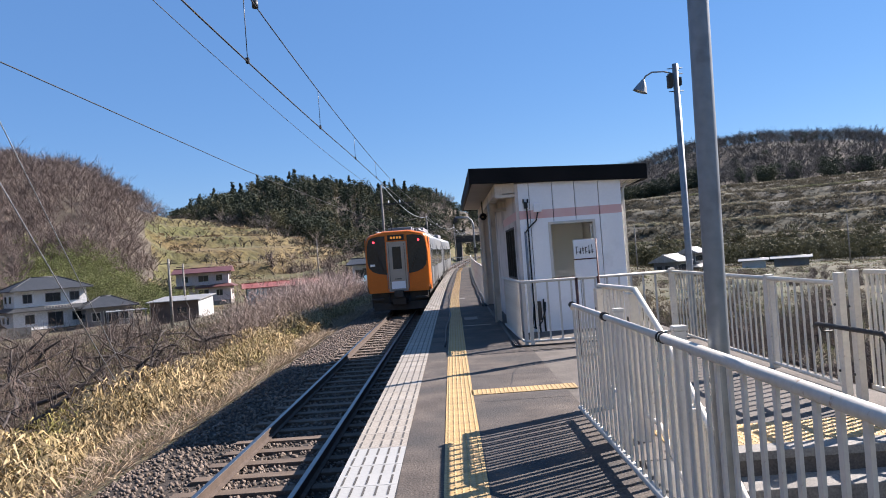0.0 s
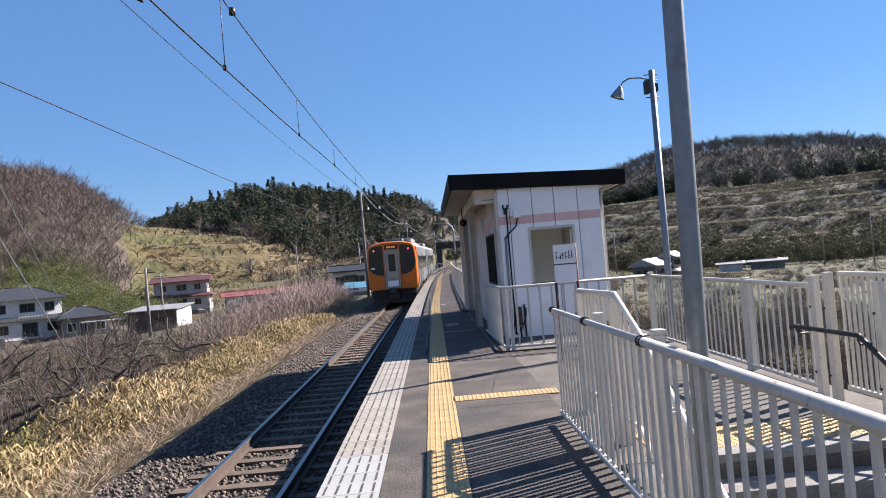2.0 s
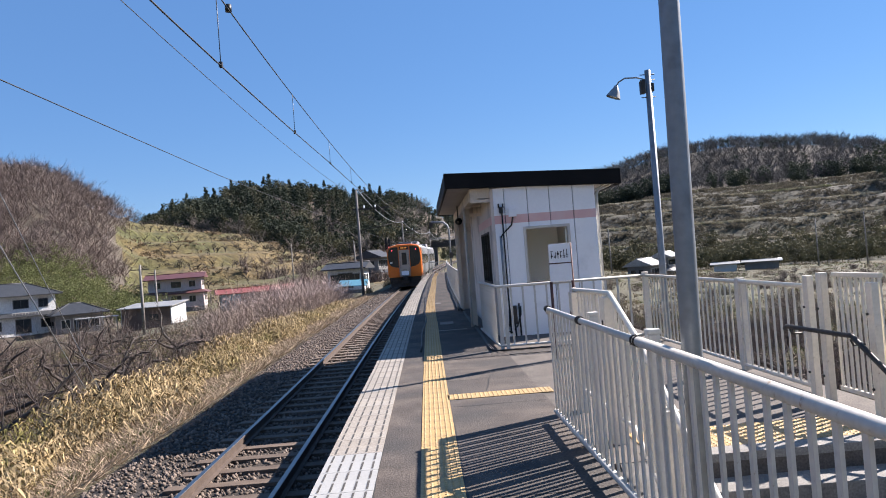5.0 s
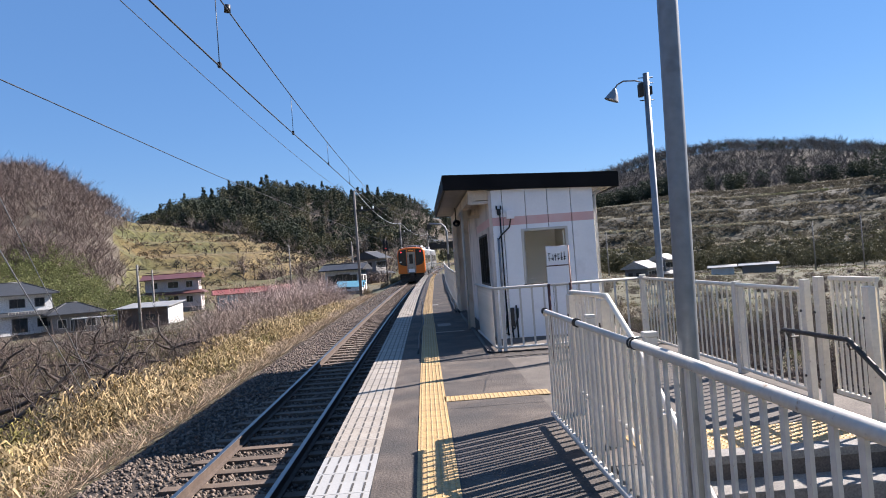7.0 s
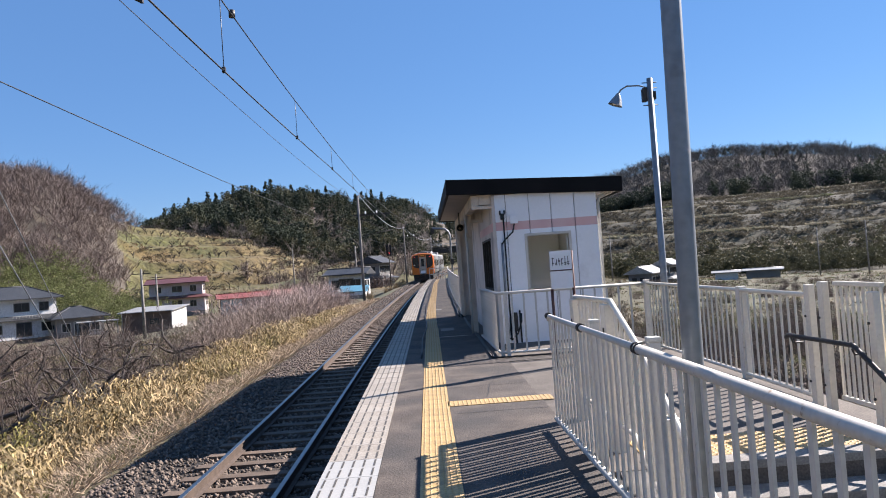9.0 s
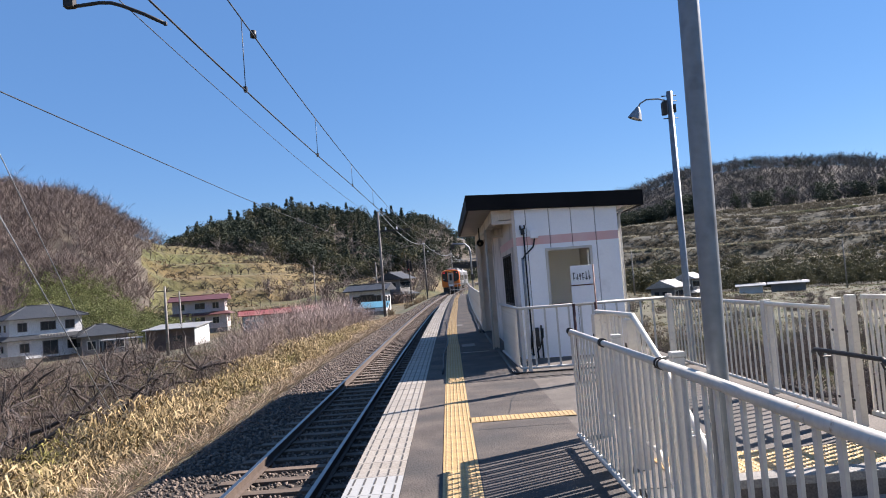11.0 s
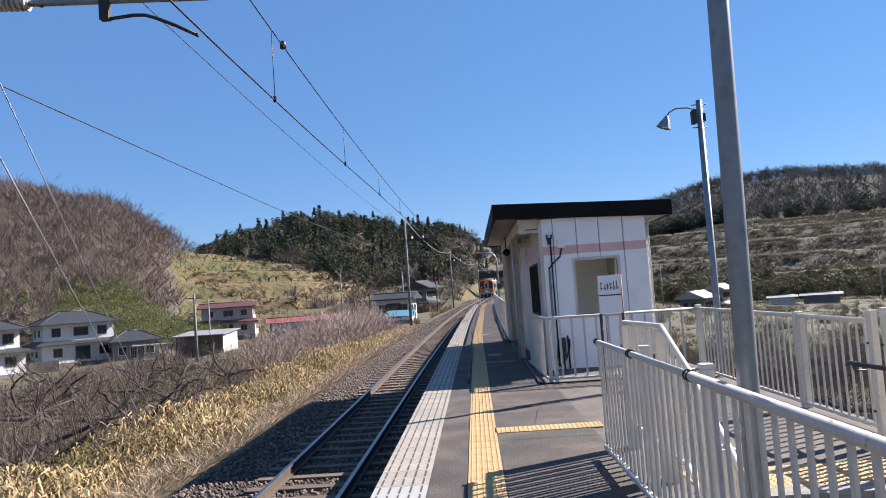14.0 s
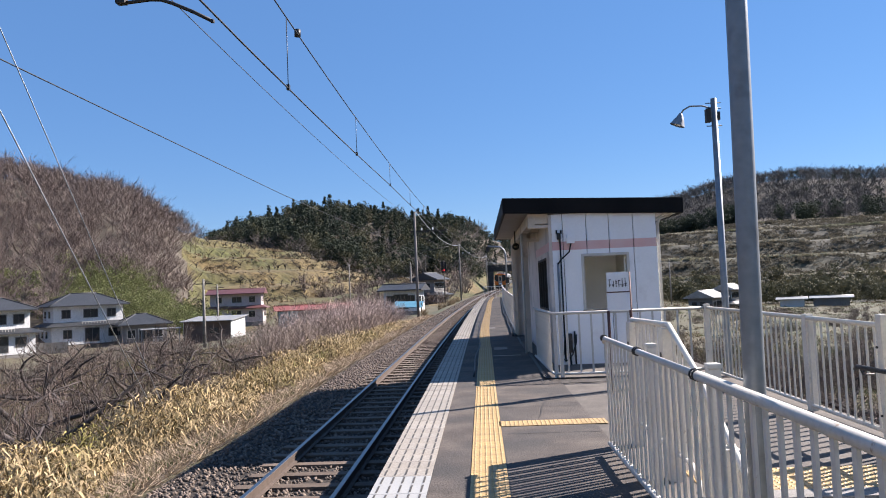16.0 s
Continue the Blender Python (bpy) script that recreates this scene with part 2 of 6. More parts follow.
HOUSE_GREY = mat("grey_siding", (0.161, 0.15, 0.144), (0.193, 0.182, 0.172), 0.75, scale=0.6, fine=8, bump=0.15)
HOUSE_TEAL = mat("teal_metal_siding", (0.0766, 0.176, 0.222), (0.0959, 0.199, 0.245), 0.6, scale=0.6, fine=8, bump=0.15)
BROWN_SIDING = mat("brown_timber_siding", (0.111, 0.0693, 0.0508), (0.157, 0.101, 0.0739), 0.8, scale=1, fine=10, bump=0.3)
TARP = mat("blue_tarpaulin", (0.0536, 0.172, 0.241), (0.0751, 0.203, 0.268), 0.5, scale=0.8, fine=6, bump=0.3, dist=0.05)
DARK_WINDOW = mat("dark_house_window", (0.023, 0.0268, 0.0306), (0.0344, 0.0383, 0.0421), 0.1, scale=1, fine=4, bump=0)


# ---- building helpers ----
def link_bm(name, bm, material, parent=None, smooth=False):
    me = bpy.data.meshes.new(name)
    bm.to_mesh(me)
    bm.free()
    for m in (material if isinstance(material, (list, tuple)) else (material,)):
        me.materials.append(m)
    if smooth:
        for poly in me.polygons:
            poly.use_smooth = True
    ob = new(name, me)
    ob.parent = parent
    return ob


def part(name, bm, material, parent, label="", smooth=False):
    """One mesh object under a thing or under a part."""
    ob = link_bm(name, bm, material, parent, smooth)
    if label:
        tagged(ob, label)
    return ob


def thing(name, label, category, at=(0, 0, 0), rz=0.0, group="", kind=""):
    ob = new(name)
    ob.empty_display_size = 0.1
    ob.matrix_basis = pose(*at, 0, 0, rz)
    return tagged(ob, label, category, group, kind)


def same(name, source, parent, at, rz=0.0):
    """Another piece on the same mesh."""
    ob = new(name, source.data)
    ob.parent = parent
    ob.matrix_basis = pose(*at, 0, 0, rz)
    return ob


def box(x0, x1, y0, y1, z0, z1, bm=None, bevel=0.0, mi=0):
    bm = bm or bmesh.new()
    r = bmesh.ops.create_cube(bm, size=1.0, matrix=Matrix.Translation(((x0 + x1) / 2, (y0 + y1) / 2, (z0 + z1) / 2)) @ Matrix.Diagonal((abs(x1 - x0), abs(y1 - y0), abs(z1 - z0), 1)))
    if mi:
        for f in {f for v in r["verts"] for f in v.link_faces}:
            f.material_index = mi
    if bevel:
        es = list({e for v in r["verts"] for e in v.link_edges})
        bmesh.ops.bevel(bm, geom=es, offset=bevel, segments=2, affect="EDGES", profile=0.6)
    return bm


def tube(path, r, n=8, bm=None, cap=True):
    """A round bar along points; r one radius or one for each point."""
    bm = bm or bmesh.new()
    pts = [Vector(p) for p in path]
    rs = list(r) if isinstance(r, (list, tuple)) else [r] * len(pts)
    rings, prev = [], None
    for i, p in enumerate(pts):
        d = ((pts[min(i + 1, len(pts) - 1)] - p).normalized() + (p - pts[max(i - 1, 0)]).normalized()).normalized()
        u = prev - d * prev.dot(d) if prev is not None else d.orthogonal()
        u = (u if u.length > 1e-6 else d.orthogonal()).normalized()
        prev, w = u, d.cross(u)
        rings.append([bm.verts.new(p + (u * math.cos(2 * math.pi * k / n) + w * math.sin(2 * math.pi * k / n)) * rs[i]) for k in range(n)])
    for a, b in zip(rings, rings[1:]):
        for k in range(n):
            bm.faces.new((a[k], a[(k + 1) % n], b[(k + 1) % n], b[k])).smooth = True
    if cap:
        bm.faces.new(rings[0][::-1])
        bm.faces.new(rings[-1])
    return bm


def mesh_from(name, verts, faces, material, parent=None, smooth=False):
    me = bpy.data.meshes.new(name)
    me.from_pydata(verts, [], faces)
    for m in (material if isinstance(material, (list, tuple)) else (material,)):
        me.materials.append(m)
    if smooth:
        me.polygons.foreach_set("use_smooth", [True] * len(me.polygons))
    ob = new(name, me)
    ob.parent = parent
    return ob


def bend(y):
    """Sideways shift of the line: a wide curve to the right."""
    y = max(y, 0.0)
    return 0.00028 * y * y if y < 105 else 3.087 + 0.0588 * (y - 105) + 0.00013 * (y - 105) ** 2


def grade(y):
    """Height gained by the line, which starts to climb beyond the shelter."""
    u = max(y - 10.0, 0.0)
    return 0.0135 * u * u / (u + 6.0)


def heading(y):
    return math.atan(0.00056 * min(max(y, 0.0), 105.0) + 0.00026 * max(y - 105.0, 0.0))


def quick_mesh(name, v, f, material, smooth=False):
    me = bpy.data.meshes.new(name)
    k = f.shape[1]
    me.vertices.add(len(v))
    me.vertices.foreach_set("co", np.ascontiguousarray(v, np.float32).ravel())
    me.loops.add(f.size)
    me.loops.foreach_set("vertex_index", np.ascontiguousarray(f, np.int32).ravel())
    me.polygons.add(len(f))
    me.polygons.foreach_set("loop_start", np.arange(len(f), dtype=np.int32) * k)
    if smooth:
        me.polygons.foreach_set("use_smooth", np.ones(len(f), bool))
    me.update(calc_edges=True)
    for m in (material if isinstance(material, (list, tuple)) else (material,)):
        me.materials.append(m)
    return new(name, me)


# ---- ground: one sheet with the valley floor and the hills round it ----
def ease(a, b, v):
    t = np.clip((v - a) / (b - a), 0, 1)
    return t * t * (3 - 2 * t)


def ground_z(x, y):
    x, y = np.asarray(x, float), np.asarray(y, float)
    r, az = np.hypot(x, y), np.degrees(np.arctan2(x, y))
    d = x - np.where(y < 105, 0.00028 * np.clip(y, 0, None) ** 2, 3.087 + 0.0588 * (y - 105) + 0.00013 * np.clip(y - 105, 0, 200) ** 2) + 2.45
    u = np.clip(y - 10.0, 0, 260)
    climb = 0.0135 * u * u / (u + 6.0) * (1 - ease(14, 60, np.abs(d)))
    base = climb - 1.25 - 1.3 * ease(2.6, 7.0, -d) - 2.2 * ease(7.0, 45.0, -d) - 2.4 * ease(4.2, 9.0, d) - 1.2 * ease(10.0, 60.0, d) - 1.0 * ease(50, 140, d)
    base = base + 4.6 * ease(4.5, 12.0, np.abs(d)) * ease(150, 208, y) * (1 - ease(20, 45, np.abs(d)))
    bump = 0.12 * np.sin(x / 1.7) * np.cos(y / 2.3) * ease(4, 8, np.abs(d)) + 1.6 * np.sin(x / 47.0) * np.cos(y / 61.0) * ease(140, 260, r)
    # wooded hill beside the village
    left = (35.5 + 6.5 * ease(-26, -36, az)) * ease(108, 235, r)
    # terraced orchard slope, with the wood above it
    field = np.interp(az, (-60, -22, -14, -5, 1), (29, 29, 22, 6, 3)) * ease(125, 280, r)
    step = 4.2
    q = field / step
    field = 0.3 * field + 0.7 * step * (np.floor(q) + ease(0.72, 1.0, q - np.floor(q)))
    wood = np.interp(az, (-30, -22, -18, -14, -10.8, -6.4, -2, 0, 1.3, 5), (3, 4, 15, 28, 34, 37, 33, 26, 21, 18)) * ease(272, 400, r)
    middle = field + wood
    k = ease(-20.8, -27.5, az)
    # terraced slope across the valley
    rise = np.interp(az, (5, 12, 20, 33, 50), (0.5, 0.8, 1.0, 1.02, 1.0))
    t = rise * 36 * ease(215, 430, r)
    q = t / 7.2
    t = 0.2 * t + 0.8 * 7.2 * (np.floor(q) + ease(0.3, 1.0, q - np.floor(q)))
    right = t + np.interp(az, (5, 12, 18, 24, 29.4, 32.2, 34, 50), (19, 34, 40, 42, 37, 31, 26, 18)) * ease(425, 600, r)
    g = ease(2.0, 9.0, az)
    cut = np.maximum(ease(5, 16, np.abs(d)), ease(205, 255, r))
    return base + bump + ((k * left + (1 - k) * middle) * (1 - g) + g * right) * cut


def build_ground():
    rr = np.concatenate([np.linspace(0.5, 60, 100), np.linspace(61, 110, 40), np.linspace(111.5, 440, 190), np.linspace(444, 700, 55), np.geomspace(740, 4500, 14)])
    aa = np.radians(np.concatenate([np.linspace(-180, -48, 30, endpoint=False), np.linspace(-48, 48, 260, endpoint=False), np.linspace(48, 180, 31)]))
    A, Rr = np.meshgrid(aa, rr)
    X, Y = Rr * np.sin(A), Rr * np.cos(A)
    Z = ground_z(X, Y)
    verts = np.stack([X, Y, Z], -1).reshape(-1, 3)
    na, nr = len(aa), len(rr)
    I, J = np.meshgrid(np.arange(nr - 1), np.arange(na - 1), indexing="ij")
    a = (I * na + J).ravel()
    faces = np.stack([a, a + na, a + na + 1, a + 1], 1)
    az, r = np.degrees(A[:-1, :-1]).ravel(), Rr[:-1, :-1].ravel()
    mi = np.zeros(len(a), np.int32)
    jag = 2.0 * np.sin(r / 9.0) + 1.3 * np.sin(az * 2.1)
    mi[(r > 122 + jag * 3) & (az > -23 + jag * 0.3) & (az < 3)] = 1
    mi[(r > 282 + jag * 4) & (az > -23 + jag * 0.3) & (az < 6)] = 2
    mi[(r > 185 + jag * 6) & (az > -5.5 + jag * 0.3) & (az < 6)] = 2
    mi[(r > 112 + jag * 3) & (az <= -23 + jag * 0.3) & (az > -120)] = 2
    mi[(az > -3.0) & (az < 3.4) & (r > 140) & (r < 300)] = 1
    mi[(r > 212 + jag * 4) & (az > 5) & (az < 120)] = 3
    mi[(r > 426 + jag * 4) & (az > 5) & (az < 120)] = 2
    ob = quick_mesh("ground", verts, faces, (GROUND, FIELD, LITTER, TERRACE), smooth=True)
    ob.data.polygons.foreach_set("material_index", mi)
    tagged(ob, "dry winter grass and soil of valley floor and hillsides", "ground", kind="structure")


build_ground()


# ---- platform ----
X0, X1, END = -0.91, 0.95, 66.0


def strip(ys, xa, xb, za, zb, bm=None):
    """A ribbon along the curved line, from xa at height za to xb at height zb."""
    bm = bm or bmesh.new()
    prev = None
    for y in ys:
        b, g = bend(y), grade(y)
        row = (bm.verts.new((xa + b, y, za + g)), bm.verts.new((xb + b, y, zb + g)))
        if prev:
            bm.faces.new((prev[0], prev[1], row[1], row[0]))
        prev = row
    return bm


def along(a, b, step):
    n = max(1, round((b - a) / step))
    return [a + (b - a) * i / n for i in range(n + 1)]


def build_platform():
    p = tagged(new("platform"), "narrow asphalt railway platform with concrete edge", "platform", kind="structure")
    ys = along(-9, END, 3.0)
    part("platform_surface", strip(ys, X0 + 0.002, X1 + 0.25, 0, 0), ASPHALT, p)
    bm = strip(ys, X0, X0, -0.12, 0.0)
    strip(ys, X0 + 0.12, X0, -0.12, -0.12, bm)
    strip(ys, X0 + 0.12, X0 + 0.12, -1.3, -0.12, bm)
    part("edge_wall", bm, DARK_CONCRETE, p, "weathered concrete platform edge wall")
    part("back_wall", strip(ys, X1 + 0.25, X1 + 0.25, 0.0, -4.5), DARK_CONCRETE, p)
    part("end_wall", box(X0 + bend(END) + 0.05, X1 + bend(END) + 0.2, END - 0.02, END + 0.2, -1.5, grade(END) - 0.01), DARK_CONCRETE, p)
    # landing beside the shelter, with its own joint to the platform
    part("landing", box(1.215, 3.95, 5.12, 22.2, -0.35, -0.006), PATCH, p)
    part("landing_wall", box(1.25, 3.9, 5.4, 22.1, -4.5, -0.36), DARK_CONCRETE, p)
    part("concrete_apron", box(1.1, 3.9, 11.3, 12.6, -0.3, 0.003), PATCH, p, "brown worn paving patch")
    for (xa, xb, ya, yb) in ((0.30, 0.62, 17.1, 17.9), (0.26, 0.5, 24.5, 25.2)):
        part("repair_patch", box(xa, xb, ya, yb, grade(ya) - 0.03, grade(ya) + 0.008), CONCRETE, p, "pale concrete repair patch")
    part("painted_line", box(0.2, 0.85, 15.72, 15.8, 0.0, grade(15.8) + 0.005), WHITE_TILE, p)
    bm = bmesh.new()
    for s in ((0.6, 8.4, 1.1, 11.1), (-0.45, 9.4, -0.2, 9.55)):
        pts = [(s[0] + (s[2] - s[0]) * i / 9 + random.uniform(-0.04, 0.04), s[1] + (s[3] - s[1]) * i / 9, 0.001) for i in range(10)]
        for a, b in zip(pts, pts[1:]):
            w = 0.006
            bm.faces.new([bm.verts.new(q) for q in ((a[0] - w, a[1], 0.003), (a[0] + w, a[1], 0.003), (b[0] + w, b[1], 0.003), (b[0] - w, b[1], 0.003))])
    seam = bmesh.new()
    rng = random.Random(31)
    for xs in ((-0.46, -9.0, 11.0), (0.17, -9.0, 11.5)):
        y = xs[1]
        while y < xs[2]:
            n = y + rng.uniform(0.25, 0.6)
            w = rng.uniform(0.004, 0.011)
            seam.faces.new([seam.verts.new(q) for q in ((xs[0] - w, y, 0.0035), (xs[0] + w, y, 0.0035), (xs[0] + w, n, 0.0035), (xs[0] - w, n, 0.0035))])
            y = n
    for y in (1.8, 4.6, 7.55, 9.2):
        x = 0.2
        while x < 1.1:
            n = x + rng.uniform(0.1, 0.3)
            dy = rng.uniform(-0.012, 0.012)
            seam.faces.new([seam.verts.new(q) for q in ((x, y + dy - 0.005, 0.0036), (n, y + dy - 0.005, 0.0036), (n, y + dy + 0.006, 0.0036), (x, y + dy + 0.006, 0.0036))])
            x = n
    part("tar_joint", seam, RUBBER, p, "dark joints between the asphalt lays")
    part("crack", bm, RUBBER, p, "thin dark cracks in the asphalt")
    return p


PLATFORM = build_platform()


# ---- stairs down from the landing ----
def build_stairs():
    s = tagged(new("stairs"), "concrete stairs leading down from the platform landing", "stairs", kind="structure")
    for i in range(1, 17):
        y1 = 5.12 - 0.3 * (i - 1)
        part("step", box(1.5, 3.3, y1 - 0.3, y1, -0.17 * i - 0.5, -0.17 * i, bevel=0.008), CONCRETE, s)
    part("nosing", box(1.5, 3.3, 5.115, 5.32, -0.06, 0.001, bevel=0.004), CONCRETE, s, "pale concrete edge of the landing")
    bm = bmesh.new()
    for xa, xb in ((1.3, 1.5), (3.3, 3.85)):
        prof = [(5.3, 0.0), (5.12, 0.0), (0.2, -2.75), (0.2, -3.6), (5.3, -3.6)]
        a = [bm.verts.new((xa, y, z - 0.01)) for y, z in prof]
        b = [bm.verts.new((xb, y, z - 0.01)) for y, z in prof]
        bm.faces.new(a)
        bm.faces.new(b[::-1])
        for k in range(5):
            bm.faces.new((a[k], b[k], b[(k + 1) % 5], a[(k + 1) % 5]))
    part("side_curb", bm, CONCRETE, s, "sloping concrete stair side curb")


build_stairs()


# ---- track ----
TRACK_X, RAIL_Z = -2.45, -0.887


def rail_profile(name, x, parent):
    prof = [(-0.06, -0.153), (-0.06, -0.14), (-0.012, -0.125), (-0.010, -0.045), (-0.0325, -0.03), (-0.0325, -0.005), (-0.028, 0.0), (0.028, 0.0), (0.0325, -0.005), (0.0325, -0.03), (0.010, -0.045), (0.012, -0.125), (0.06, -0.14), (0.06, -0.153)]
    bm, prev = bmesh.new(), None
    for y in along(-8, 260, 3.0):
        ring = [bm.verts.new((x + u + bend(y), y, RAIL_Z + grade(y) + v)) for u, v in prof]
        if prev:
            for k in range(len(prof) - 1):
                f = bm.faces.new((prev[k], prev[k + 1], ring[k + 1], ring[k]))
                f.material_index = 1 if k in (5, 6, 7) else 0
        prev = ring
    return part(name, bm, (RAIL_RUST, RAIL_TOP), parent)


def build_track():
    t = tagged(new("railway_track"), "single narrow-gauge railway track with rusty rails on ballast", "railway track", kind="structure")
    for x in (-3.015, -1.885):
        rail_profile("rail", x, t)
    first = None
    for i in range(290):
        y = -2.6 + 0.618 * i
        at = (TRACK_X + bend(y) + random.uniform(-0.03, 0.03), y, RAIL_Z + grade(y) - 0.155)
        rz = -math.degrees(heading(y)) + random.uniform(-0.7, 0.7)
        if first is None:
            bm = bmesh.new()
            box(-1.05, 1.05, -0.1, 0.1, -0.14, 0.0, bm, bevel=0.012)
            first = part("sleeper", bm, SLEEPER, t)
            first.matrix_basis = pose(*at, 0, 0, rz)
        else:
            same("sleeper", first, t, at, rz)
    # ballast bed with sloping shoulder; its dark colour carries the shade between the stones
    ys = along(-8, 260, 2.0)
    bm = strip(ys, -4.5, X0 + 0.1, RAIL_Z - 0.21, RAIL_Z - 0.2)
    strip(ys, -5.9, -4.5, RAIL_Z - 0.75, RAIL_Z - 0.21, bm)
    part("ballast_bed", bm, BALLAST_BED_SHADED, t)


build_track()


def stones(count, ya, yb, seed, size):
    """Loose crushed stone, one joined mesh."""
    rng = np.random.default_rng(seed)
    y = ya + (yb - ya) * rng.random(count) ** 1.35
    u = rng.random(count)
    x = -5.7 + 4.75 * u
    z = np.where(x < -4.5, RAIL_Z - 0.21 - 0.386 * (-4.5 - x), RAIL_Z - 0.205)
    b = np.where(y < 105, 0.00028 * np.clip(y, 0, None) ** 2, 0.00028 * 105 ** 2 + 0.0588 * (y - 105) + 0.00013 * (y - 105) ** 2)
    q = np.clip(y - 10.0, 0, None)
    z = z + 0.0135 * q * q / (q + 6.0)
    octa = np.array([(1, 0, 0), (-1, 0, 0), (0, 1, 0), (0, -1, 0), (0, 0, 1), (0, 0, -1)], float)
    tri = np.array([(0, 2, 4), (2, 1, 4), (1, 3, 4), (3, 0, 4), (2, 0, 5), (1, 2, 5), (3, 1, 5), (0, 3, 5)])
    s = size * (0.6 + 0.8 * rng.random((count, 1, 1)))
    v = octa[None] * (0.6 + 0.8 * rng.random((count, 6, 1))) * s
    th = rng.random(count) * 6.28
    ph = rng.random(count) * 6.28
    c, sn = np.cos(th)[:, None], np.sin(th)[:, None]
    v = np.stack([v[..., 0] * c - v[..., 1] * sn, v[..., 0] * sn + v[..., 1] * c, v[..., 2]], -1)
    c, sn = np.cos(ph)[:, None], np.sin(ph)[:, None]
    v = np.stack([v[..., 0], v[..., 1] * c - v[..., 2] * sn, v[..., 1] * sn + v[..., 2] * c], -1)
    v += np.stack([x + b, y, z + size * 0.3], -1)[:, None]
    f = tri[None] + 6 * np.arange(count)[:, None, None]
    return v.reshape(-1, 3), f.reshape(-1, 3)


v, f = stones(38000, -6.0, 40.0, 5, 0.031)
tagged(quick_mesh("ballast_stones", v, f, BALLAST), "loose brownish grey crushed ballast stones round the sleepers", "ballast", kind="stuff")
v, f = stones(6000, 36.0, 120.0, 6, 0.05)
tagged(quick_mesh("ballast_stones", v, f, BALLAST), "loose brownish grey crushed ballast stones further along the line", "ballast", kind="stuff")


# ---- fences ----
def baluster_run(f, pts_y, x, z0, z1, material, w=0.042, d=0.02, face="x"):
    """Flat upright bars between two rails; one mesh shared by all of them."""
    bm = box(-w / 2, w / 2, -d / 2, d / 2, 0, z1 - z0) if face == "y" else box(-d / 2, d / 2, -w / 2, w / 2, 0, z1 - z0)
    first = None
    for q in pts_y:
        at = (x, q, z0) if face == "x" else (q, x, z0)
        if first is None:
            first = part("baluster", bm, material, f)
            first.matrix_basis = pose(*at)
        else:
            same("baluster", first, f, at)
    return first


def platform_fence():
    X = 1.11
    f = thing("railing", "white painted steel railing along the platform edge beside the stairs", "railing", (0, 0, 0))
    part("top_rail", tube([(X, 6.56, 1.0), (X, 6.5, 1.03), (X, 3.82, 1.03)], 0.022, 14), FENCE_WHITE, f)
    part("top_rail", tube([(X, 3.82, 1.03), (X, -2.4, 1.03)], 0.027, 14), FENCE_WHITE, f)
    part("bottom_rail", tube([(X, 6.52, 0.1), (X, -2.4, 0.1)], 0.024, 10), FENCE_WHITE, f)
    part("end_cap", tube([(X, 6.54, 1.03), (X, 6.59, 1.03)], 0.032, 12), DARK_STEEL, f, "dark clamp at the rail end")
    baluster_run(f, [6.48 - 0.137 * i for i in range(64)], X, 0.1, 1.02, FENCE_WHITE, 0.03, 0.014)
    first = None
    for y in (5.26, 3.88, -0.26, -1.78):
        if first is None:
            bm = box(-0.033, 0.033, -0.033, 0.033, -1.1, 0.03, bevel=0.006)
            box(-0.037, 0.037, -0.037, 0.037, 0.03, 0.06, bm, bevel=0.008)
            first = part("post", bm, FENCE_WHITE, f)
            first.matrix_basis = pose(1.22, y, 1.02)
        else:
            same("post", first, f, (1.22, y, 1.02))
    first = None
    for y in (5.21, 3.81):
        for dy in (-0.025, 0.025):
            if first is None:
                first = part("clamp", tube([(0, -0.008, 0), (0, 0.008, 0)], 0.033, 10), DARK_STEEL, f)
                first.matrix_basis = pose(X, y + dy, 1.03)
            else:
                same("clamp", first, f, (X, y + dy, 1.03))
    part("base_curb", box(1.14, 1.3, -4, 6.5, -0.9, -0.05), DARK_CONCRETE, f)


platform_fence()


